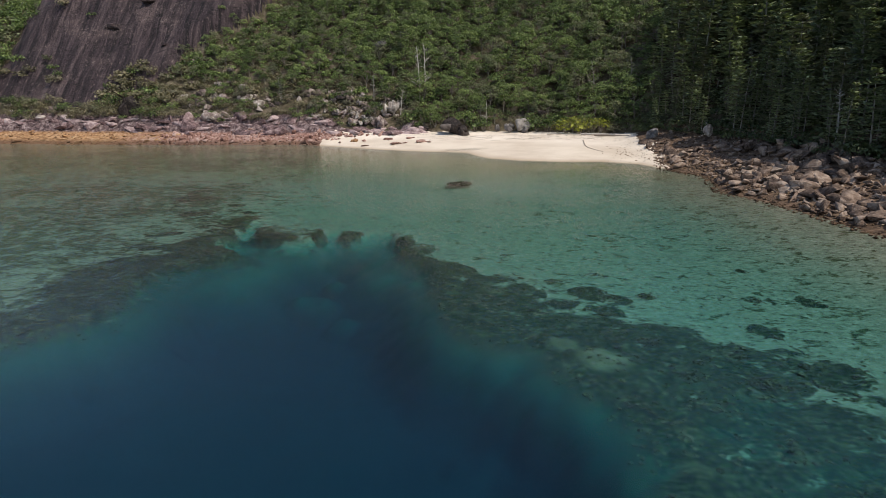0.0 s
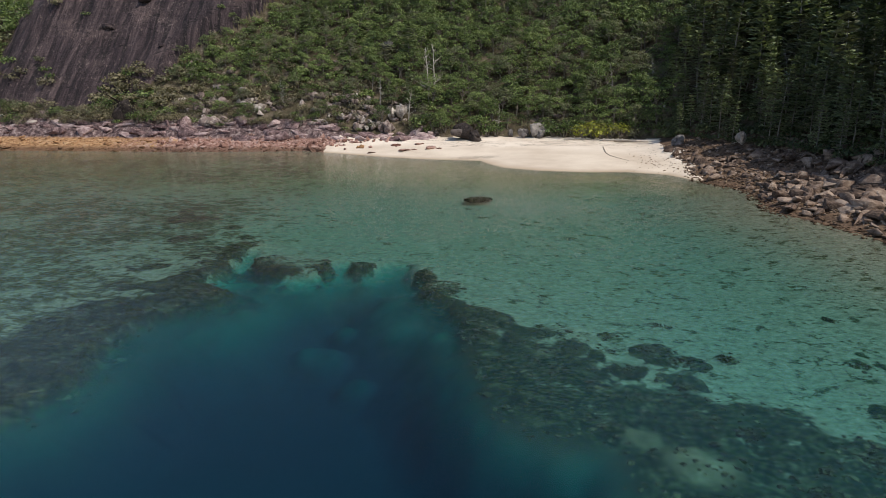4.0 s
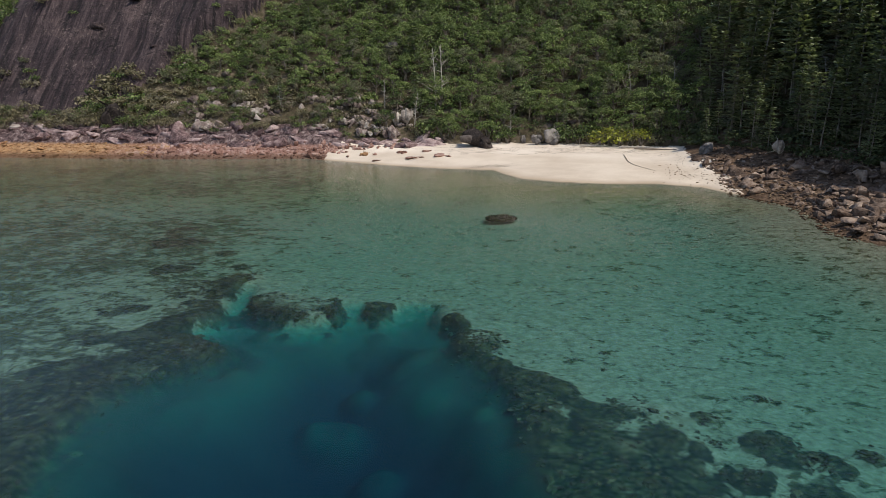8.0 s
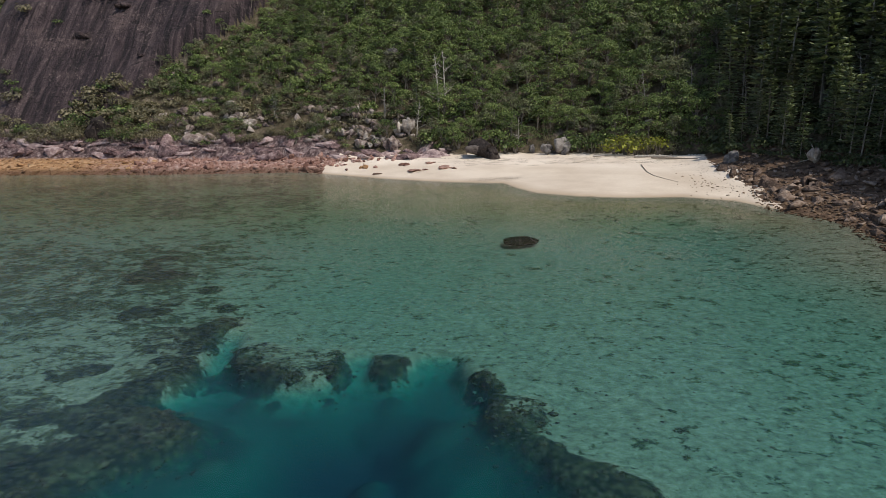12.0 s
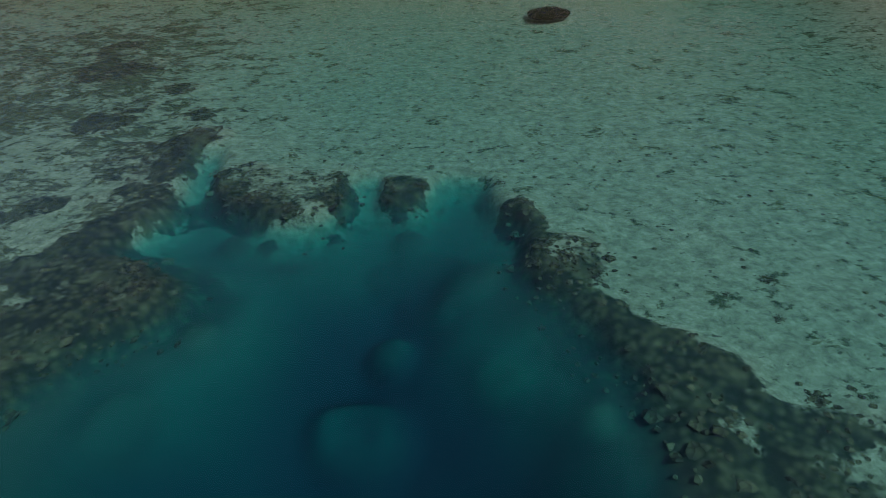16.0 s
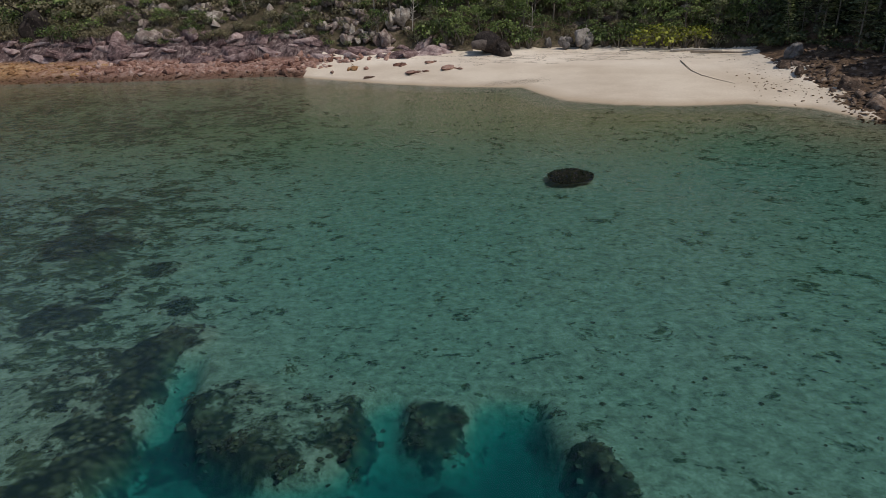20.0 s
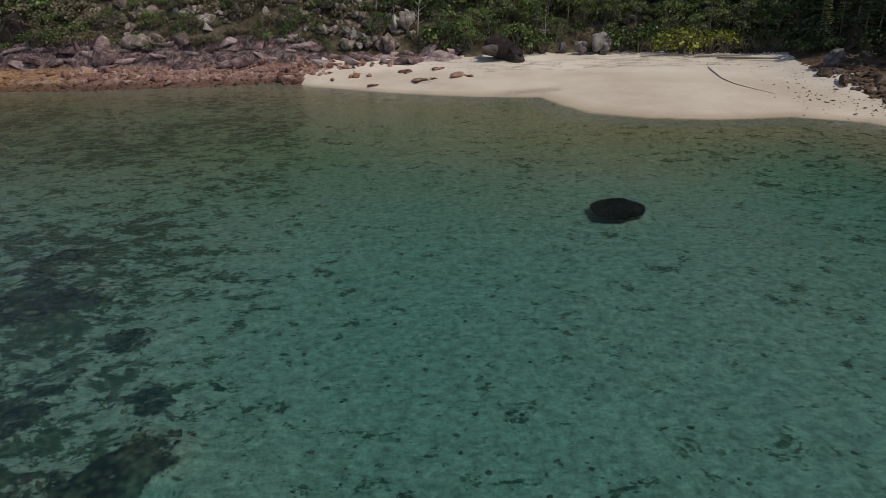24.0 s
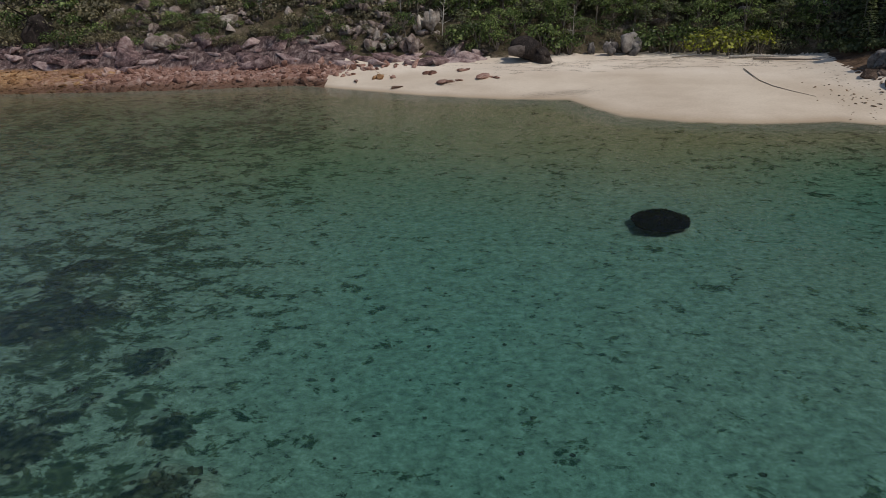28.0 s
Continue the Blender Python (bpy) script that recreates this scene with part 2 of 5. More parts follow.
# ---- node materials ----
class Graph:
    def __init__(self, name):
        self.mat = bpy.data.materials.new(name)
        self.mat.use_nodes = True
        self.t = self.mat.node_tree
        self.bsdf = self.t.nodes["Principled BSDF"]
        self.out = self.t.nodes["Material Output"]

    def put(self, socket, value):
        if isinstance(value, bpy.types.NodeSocket):
            self.t.links.new(value, socket)
        else:
            socket.default_value = value

    def node(self, kind, settings=(), **inputs):
        n = self.t.nodes.new(kind)
        for key, value in settings:
            if key == "operation":
                n.operation = value
            elif key == "data_type":
                n.data_type = value
            elif key == "blend_type":
                n.blend_type = value
            elif key == "attribute_name":
                n.attribute_name = value
            elif key == "feature":
                n.feature = value
        for key, value in inputs.items():
            self.put(n.inputs[key.replace("_", " ")], value)
        return n

    def position(self):
        return self.t.nodes.new("ShaderNodeNewGeometry").outputs["Position"]

    def scaled(self, v, x, y, z):
        n = self.t.nodes.new("ShaderNodeVectorMath")
        n.operation = "MULTIPLY"
        self.put(n.inputs[0], v)
        n.inputs[1].default_value = (x, y, z)
        return n.outputs[0]

    def noise(self, v, scale, detail=4.0, rough=0.6, warp=0.0):
        return self.node("ShaderNodeTexNoise", Vector=v, Scale=scale, Detail=detail, Roughness=rough, Distortion=warp).outputs["Fac"]

    def spots(self, v, scale):
        return self.node("ShaderNodeTexVoronoi", Vector=v, Scale=scale).outputs["Distance"]

    def ramp(self, fac, *stops):
        n = self.t.nodes.new("ShaderNodeValToRGB")
        self.put(n.inputs[0], fac)
        els = n.color_ramp.elements
        while len(els) < len(stops):
            els.new(0.5)
        for el, (p, c) in zip(els, stops):
            el.position = p
            el.color = (*c, 1) if len(c) == 3 else c
        return n.outputs[0]

    def fade(self, fac, a, b):
        """0 at a to 1 at b."""
        n = self.node("ShaderNodeMapRange")
        self.put(n.inputs[0], fac)
        n.inputs[1].default_value, n.inputs[2].default_value = a, b
        return n.outputs[0]

    def math(self, op, a, b=0.0):
        n = self.t.nodes.new("ShaderNodeMath")
        n.operation = op
        self.put(n.inputs[0], a)
        self.put(n.inputs[1], b)
        return n.outputs[0]

    def mix(self, fac, a, b, how="MIX"):
        n = self.t.nodes.new("ShaderNodeMix")
        n.data_type, n.blend_type = "RGBA", how
        self.put(n.inputs[0], fac)
        for s, v in ((n.inputs[6], a), (n.inputs[7], b)):
            self.put(s, (*v, 1) if isinstance(v, tuple) and len(v) == 3 else v)
        return n.outputs[2]

    def z_of(self, v):
        n = self.t.nodes.new("ShaderNodeSeparateXYZ")
        self.put(n.inputs[0], v)
        return n.outputs[2]

    def attribute(self, name):
        return self.node("ShaderNodeAttribute", (("attribute_name", name),)).outputs["Fac"]

    def bump(self, fac, strength, distance):
        n = self.node("ShaderNodeBump", Height=fac, Strength=strength, Distance=distance)
        self.put(self.bsdf.inputs["Normal"], n.outputs[0])

    def finish(self, color, rough=0.8, spec=0.3):
        self.put(self.bsdf.inputs["Base Color"], color)
        self.put(self.bsdf.inputs["Roughness"], rough)
        self.put(self.bsdf.inputs["Specular IOR Level"], spec)
        return self.mat


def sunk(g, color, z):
    """Paints into a colour the light water absorbs and scatters z under its surface."""
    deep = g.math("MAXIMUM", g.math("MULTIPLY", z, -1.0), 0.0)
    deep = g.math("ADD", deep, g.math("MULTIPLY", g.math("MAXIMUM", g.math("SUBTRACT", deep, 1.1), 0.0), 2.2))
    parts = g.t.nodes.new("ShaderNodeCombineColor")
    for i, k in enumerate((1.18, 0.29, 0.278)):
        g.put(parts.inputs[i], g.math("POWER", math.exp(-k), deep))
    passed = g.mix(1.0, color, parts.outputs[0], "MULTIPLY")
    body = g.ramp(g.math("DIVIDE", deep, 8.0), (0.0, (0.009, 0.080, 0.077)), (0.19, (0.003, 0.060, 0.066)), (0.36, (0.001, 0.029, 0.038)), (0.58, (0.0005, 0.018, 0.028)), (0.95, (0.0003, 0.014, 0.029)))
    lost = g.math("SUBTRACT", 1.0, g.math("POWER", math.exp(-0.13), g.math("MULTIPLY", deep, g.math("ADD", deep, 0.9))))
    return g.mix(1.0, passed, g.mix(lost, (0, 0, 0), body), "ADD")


def make_seabed():
    g = Graph("seabed_and_sand")
    p = g.position()
    z = g.z_of(p)
    coral, weed = g.attribute("coral"), g.attribute("weed")
    big, mid, fine = g.noise(p, 0.12, 5), g.noise(p, 0.9, 4, 0.6), g.noise(p, 4.5, 3, 0.6)
    # dry and wet sand above the water
    dry = g.ramp(big, (0.35, (0.66, 0.565, 0.465)), (0.65, (0.79, 0.70, 0.595)))
    dry = g.mix(g.fade(fine, 0.35, 0.75), dry, g.mix(0.82, (0.30, 0.22, 0.15), dry))
    lines = g.noise(g.scaled(p, 0.10, 0.9, 6.0), 1.0, 4, 0.6)
    wrack = g.math("MULTIPLY", g.math("MULTIPLY", g.fade(lines, 0.56, 0.64), g.fade(z, 1.1, 1.7)), g.fade(g.noise(p, 2.2, 5, 0.75), 0.45, 0.6))
    dry = g.mix(g.math("MULTIPLY", wrack, 0.75), dry, (0.16, 0.11, 0.075))
    wet = g.mix(1.0, dry, (0.66, 0.60, 0.52), "MULTIPLY")
    shore = g.mix(g.fade(z, 0.05, 0.26), wet, g.mix(g.fade(z, 0.95, 1.25), g.mix(1.0, dry, (0.90, 0.88, 0.85), "MULTIPLY"), dry))
    # the bed: pale rubble sand, brown weed in ragged patches, dark tufts, coral
    grain, speck = g.noise(p, 9.0, 2, 0.6), g.noise(g.scaled(p, 0.85, 1.0, 1.0), 3.0, 4, 0.68, 0.3)
    pale = g.ramp(speck, (0.32, (0.115, 0.118, 0.092)), (0.48, (0.205, 0.207, 0.165)), (0.66, (0.305, 0.305, 0.248)))
    pale = g.mix(g.fade(g.noise(p, 1.3, 4, 0.65), 0.52, 0.70), pale, g.mix(0.45, pale, (0.09, 0.085, 0.055)))
    pale = g.mix(g.fade(grain, 0.58, 0.40), pale, g.mix(0.3, pale, (0.10, 0.10, 0.07)))
    brown = g.mix(g.math("MULTIPLY", g.attribute("shore"), 0.75), pale, g.mix(1.0, pale, (1.15, 0.93, 0.62), "MULTIPLY"))
    turf = g.ramp(speck, (0.34, (0.014, 0.017, 0.008)), (0.50, (0.042, 0.044, 0.022)), (0.68, (0.115, 0.11, 0.06)))
    ragged = g.math("ADD", g.math("MULTIPLY", g.noise(g.scaled(p, 0.8, 1.0, 1.0), 0.95, 6, 0.68, 0.5), 0.7), g.math("MULTIPLY", g.noise(g.scaled(p, 0.8, 1.0, 1.0), 3.2, 4, 0.65, 0.4), 0.3))
    cover = g.fade(g.math("ADD", ragged, g.math("MULTIPLY", weed, 0.125)), 0.580, 0.618)
    bed = g.mix(g.math("MULTIPLY", cover, 0.92), brown, turf)
    tuft = g.noise(g.scaled(p, 0.7, 1.0, 1.0), 3.4, 3, 0.6)
    tuft = g.fade(g.math("ADD", tuft, g.math("MULTIPLY", weed, 0.08)), 0.665, 0.705)
    bed = g.mix(g.math("MULTIPLY", tuft, 0.8), bed, (0.032, 0.030, 0.018))
    knobs = g.spots(g.scaled(p, 1.0, 1.0, 0.4), 3.4)
    reef = g.ramp(knobs, (0.0, (0.088, 0.085, 0.050)), (0.35, (0.040, 0.039, 0.023)), (0.65, (0.013, 0.013, 0.009)))
    reef = g.mix(g.math("MULTIPLY", g.fade(mid, 0.54, 0.66), 0.5), reef, g.mix(g.fade(fine, 0.4, 0.6), (0.065, 0.066, 0.038), (0.155, 0.155, 0.10)))
    live = g.math("ADD", g.math("MULTIPLY", coral, 0.62), g.math("ADD", g.math("MULTIPLY", g.noise(p, 0.8, 4, 0.6, 0.4), 0.55), g.math("MULTIPLY", g.noise(p, 3.2, 4, 0.65, 0.4), 0.45)))
    bed = g.mix(g.fade(live, 0.84, 0.93), bed, reef)
    basin = g.attribute("basin")
    silt = g.ramp(big, (0.35, (0.095, 0.095, 0.078)), (0.65, (0.145, 0.142, 0.118)))
    silt = g.mix(g.math("MULTIPLY", g.fade(coral, 0.05, 1.0), 0.85), silt, (0.03, 0.028, 0.025))
    bed = g.mix(basin, bed, silt)
    bed = g.mix(g.math("MULTIPLY", g.attribute("pale_coral"), 0.9), bed, g.ramp(mid, (0.35, (0.15, 0.15, 0.105)), (0.65, (0.25, 0.245, 0.18))))
    # water's dimming and blue-green haze are painted into the bed colour by depth
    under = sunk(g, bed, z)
    g.bump(g.math("MULTIPLY", g.math("ADD", fine, g.math("MULTIPLY", mid, 1.5)), g.math("MULTIPLY", g.fade(z, 0.12, -0.1), g.math("SUBTRACT", 1.0, basin))), 0.35, 0.12)
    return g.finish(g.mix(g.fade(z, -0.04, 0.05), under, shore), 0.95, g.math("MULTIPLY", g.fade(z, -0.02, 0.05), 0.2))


def make_hill():
    g = Graph("hillside_soil")
    p = g.position()
    a, b = g.noise(p, 0.35, 6, 0.65), g.noise(p, 3.0, 6, 0.7)
    color = g.ramp(a, (0.3, (0.03, 0.024, 0.016)), (0.5, (0.10, 0.078, 0.053)), (0.68, (0.25, 0.20, 0.155)))
    color = g.mix(g.fade(b, 0.48, 0.66), color, (0.05, 0.055, 0.024))
    g.bump(b, 0.8, 0.3)
    return g.finish(color, 0.95, 0.1)


def make_cliff():
    g = Graph("dark_cliff_rock")
    p = g.position()
    streak = g.noise(g.scaled(p, 1.0, 0.10, 0.06), 0.8, 6, 0.7, 0.5)
    big, fine = g.noise(p, 0.09, 3, 0.55), g.noise(g.scaled(p, 1.0, 0.8, 0.6), 1.8, 6, 0.72)
    color = g.ramp(streak, (0.38, (0.010, 0.007, 0.008)), (0.50, (0.034, 0.022, 0.025)), (0.64, (0.088, 0.062, 0.062)))
    color = g.mix(g.math("MULTIPLY", g.fade(big, 0.54, 0.68), 0.4), color, (0.15, 0.105, 0.098))
    color = g.mix(g.math("MULTIPLY", g.math("MULTIPLY", g.fade(fine, 0.57, 0.66), 0.6), g.fade(big, 0.47, 0.58)), color, (0.28, 0.22, 0.20))
    spot = g.noise(g.scaled(p, 1.0, 1.0, 0.16), 1.6, 4, 0.65)
    color = g.mix(g.math("MULTIPLY", g.fade(spot, 0.60, 0.70), 0.5), color, (0.24, 0.18, 0.155))
    crack = g.noise(g.scaled(p, 0.35, 0.35, 1.0), 0.45, 4, 0.6, 1.2)
    crack = g.math("ABSOLUTE", g.math("SUBTRACT", crack, 0.5))
    color = g.mix(g.fade(crack, 0.012, 0.003), color, (0.008, 0.006, 0.006))
    g.bump(g.math("ADD", streak, fine), 0.9, 0.5)
    return g.finish(color, 0.8, 0.3)


def make_shelf():
    g = Graph("shelf_rock")
    p = g.position()
    z = g.z_of(p)
    x = g.math("ADD", g.node("ShaderNodeSeparateXYZ", Vector=p).outputs[0], g.math("MULTIPLY", g.noise(p, 0.12, 4), 22.0))
    a, b = g.noise(g.scaled(p, 1.0, 1.0, 0.5), 0.8, 7, 0.7, 0.5), g.noise(p, 4.0, 6, 0.75)
    ochre = g.ramp(a, (0.34, (0.16, 0.075, 0.03)), (0.5, (0.46, 0.26, 0.125)), (0.72, (0.58, 0.40, 0.24)))
    pink = g.ramp(a, (0.34, (0.13, 0.06, 0.045)), (0.5, (0.37, 0.21, 0.165)), (0.72, (0.56, 0.43, 0.38)))
    color = g.mix(g.fade(x, -66.0, -50.0), ochre, pink)
    low = g.fade(g.math("ADD", z, g.math("MULTIPLY", b, 0.9)), 1.5, 0.8)
    color = g.mix(g.math("MULTIPLY", low, 0.8), color, g.ramp(b, (0.3, (0.06, 0.03, 0.018)), (0.7, (0.20, 0.11, 0.065))))
    high = g.fade(g.math("ADD", z, g.math("MULTIPLY", a, 1.2)), 2.3, 2.8)
    color = g.mix(high, color, g.ramp(g.noise(g.scaled(p, 1.0, 1.0, 0.3), 1.3, 7, 0.75), (0.40, (0.05, 0.032, 0.034)), (0.52, (0.17, 0.115, 0.112)), (0.66, (0.44, 0.36, 0.335))))
    g.bump(g.math("ADD", g.math("MULTIPLY", a, 2.0), b), 1.0, 0.3)
    return g.finish(color, 0.88, 0.25)


def make_rock(name, low, middle, high, stain, stain_z=None):
    g = Graph(name)
    p = g.position()
    a, b = g.noise(p, 1.1, 4, 0.62, 0.4), g.noise(p, 5.0, 4, 0.65)
    rnd = g.t.nodes.new("ShaderNodeObjectInfo").outputs["Random"]
    isl = g.t.nodes.new("ShaderNodeNewGeometry").outputs["Random Per Island"]
    v = g.math("ADD", g.math("MULTIPLY", a, 0.75), g.math("MULTIPLY", g.math("FRACT", g.math("ADD", rnd, isl)), 0.28))
    color = g.ramp(v, (0.36, low), (0.52, middle), (0.70, high))
    color = g.mix(g.math("MULTIPLY", g.fade(b, 0.55, 0.75), 0.55), color, stain)
    if stain_z:
        z = g.z_of(p)
        wet = g.fade(g.math("ADD", z, g.math("MULTIPLY", b, 0.5)), stain_z + 0.45, stain_z)
        color = g.mix(g.math("MULTIPLY", wet, 0.7), color, (0.055, 0.032, 0.02))
    g.bump(g.math("ADD", g.math("MULTIPLY", a, 2.0), b), 0.8, 0.18)
    return g.finish(color, 0.9, 0.15)


def make_leaves(name, dark, mid, light, tone=False):
    g = Graph(name)
    isl = g.t.nodes.new("ShaderNodeNewGeometry").outputs["Random Per Island"]
    each = g.attribute("tone") if tone else g.t.nodes.new("ShaderNodeObjectInfo").outputs["Random"]
    v = g.math("ADD", g.math("MULTIPLY", isl, 0.62), g.math("MULTIPLY", each, 0.38))
    color = g.ramp(v, (0.15, dark), (0.5, mid), (0.88, light))
    dry = g.math("GREATER_THAN", g.math("FRACT", g.math("MULTIPLY", each, 7.31)), 0.84)
    color = g.mix(g.math("MULTIPLY", dry, 0.6), color, (0.15, 0.135, 0.095))
    mat = g.finish(color, 0.55, 0.35)
    thin = g.node("ShaderNodeBsdfTranslucent", Color=g.mix(1.0, color, (1.0, 1.15, 0.55), "MULTIPLY"))
    m = g.node("ShaderNodeMixShader", Fac=0.2)
    g.t.links.new(g.bsdf.outputs[0], m.inputs[1])
    g.t.links.new(thin.outputs[0], m.inputs[2])
    g.t.links.new(m.outputs[0], g.out.inputs[0])
    return mat


def make_bark(name, a, b):
    g = Graph(name)
    p = g.position()
    n = g.noise(g.scaled(p, 3.0, 3.0, 0.8), 1.5, 5, 0.7)
    g.bump(n, 0.6, 0.05)
    return g.finish(g.ramp(n, (0.3, a), (0.7, b)), 0.9, 0.2)


def make_water():
    g = Graph("sea_water")
    p = g.position()
    small = g.noise(g.scaled(p, 1.0, 1.8, 1.0), 3.6, 3, 0.6, 0.3)
    large = g.noise(g.scaled(p, 0.5, 1.0, 1.0), 0.35, 3, 0.5)
    calm = g.fade(g.noise(p, 0.035, 3), 0.35, 0.65)
    h = g.math("ADD", g.math("MULTIPLY", small, g.math("ADD", g.math("MULTIPLY", calm, 0.6), 0.4)), g.math("MULTIPLY", large, 1.2))
    b = g.node("ShaderNodeBump", Height=h, Strength=0.3, Distance=0.12)
    gloss = g.node("ShaderNodeBsdfGlossy", Roughness=0.10, Color=(1, 1, 1, 1), Normal=b.outputs[0])
    clear = g.node("ShaderNodeBsdfTransparent", Color=(0.97, 0.985, 0.98, 1))
    f = g.node("ShaderNodeFresnel", IOR=1.33, Normal=b.outputs[0])
    m = g.node("ShaderNodeMixShader", Fac=f.outputs[0])
    g.t.links.new(clear.outputs[0], m.inputs[1])
    g.t.links.new(gloss.outputs[0], m.inputs[2])
    g.t.links.new(m.outputs[0], g.out.inputs[0])
    return g.mat


SEABED, HILL, CLIFF, WATER, SHELF = make_seabed(), make_hill(), make_cliff(), make_water(), make_shelf()
BROWN_ROCK = make_rock("brown_shore_rock", (0.055, 0.038, 0.030), (0.18, 0.125, 0.095), (0.37, 0.285, 0.225), (0.36, 0.31, 0.265), 0.35)
GREY_ROCK = make_rock("grey_granite", (0.05, 0.045, 0.044), (0.17, 0.155, 0.148), (0.36, 0.335, 0.31), (0.07, 0.065, 0.065))
PINK_ROCK = make_rock("pink_shore_rock", (0.13, 0.065, 0.05), (0.32, 0.185, 0.145), (0.50, 0.36, 0.31), (0.12, 0.08, 0.07), 0.75)
OCHRE_ROCK = make_rock("ochre_shelf_rock", (0.16, 0.085, 0.045), (0.38, 0.215, 0.105), (0.52, 0.35, 0.20), (0.12, 0.075, 0.05), 0.75)
CREVICE = make_rock("dark_rubble_ground", (0.07, 0.045, 0.030), (0.17, 0.11, 0.072), (0.31, 0.215, 0.145), (0.2, 0.15, 0.11))
PURPLE_ROCK = make_rock("purple_brown_bank_rock", (0.065, 0.040, 0.042), (0.225, 0.150, 0.147), (0.50, 0.39, 0.37), (0.55, 0.46, 0.44))


# ---- helpers for things ----
def mesh_of(name, verts, faces, mats, smooth_faces=False):
    me = bpy.data.meshes.new(name)
    me.from_pydata([tuple(v) for v in verts], [], [tuple(f) for f in faces])
    for m in (mats if isinstance(mats, (list, tuple)) else [mats]):
        me.materials.append(m)
    if smooth_faces:
        me.polygons.foreach_set("use_smooth", [True] * len(me.polygons))
    me.update()
    return me


def quads_mesh(name, v, f, mat, shade=False):
    """A mesh from arrays of corners and quads (a quad with a repeated last corner is not allowed)."""
    me = bpy.data.meshes.new(name)
    me.vertices.add(len(v))
    me.vertices.foreach_set("co", np.ascontiguousarray(v, dtype=np.float32).ravel())
    n = f.shape[1]
    me.loops.add(f.size)
    me.loops.foreach_set("vertex_index", np.ascontiguousarray(f, dtype=np.int32).ravel())
    me.polygons.add(len(f))
    me.polygons.foreach_set("loop_start", np.arange(0, f.size, n, dtype=np.int32))
    me.polygons.foreach_set("loop_total", np.full(len(f), n, dtype=np.int32))
    if shade:
        me.polygons.foreach_set("use_smooth", np.ones(len(f), dtype=bool))
    me.materials.append(mat)
    me.update(calc_edges=True)
    return me


def point_values(me, name, values):
    a = me.attributes.new(name, "FLOAT", "POINT")
    a.data.foreach_set("value", np.ascontiguousarray(values, dtype=np.float32))


def part(name, data, parent, label=""):
    ob = new(name, data)
    ob.parent = parent
    return tagged(ob, label)


def joined(templates, picks, poses, tones=None):
    """One set of corners and faces out of many placed templates (corners, faces)."""
    vs, fs, ts, base = [], [], [], 0
    for k, (p, m) in enumerate(zip(picks, poses)):
        v, f = templates[p]
        a = np.array(m)
        vs.append(v @ a[:3, :3].T + a[:3, 3])
        fs.append(f + base)
        base += len(v)
        if tones is not None:
            ts.append(np.full(len(v), tones[k]))
    return np.concatenate(vs), np.concatenate(fs), (np.concatenate(ts) if ts else None)


def spin(x, y, z, turn, size, lean=0.0, stretch=1.0):
    return Matrix.Translation((x, y, z)) @ Euler((lean * math.cos(turn), lean * math.sin(turn), turn)).to_matrix().to_4x4() @ Matrix.Diagonal(
        (size, size, size * stretch, 1))


# ---- ground: sea bed, beach and hills, one sheet ----
def stepped(*spans):
    out = []
    for a, b, step in spans:
        out.extend(np.arange(a, b, step))
    return np.array(out + [spans[-1][1]])



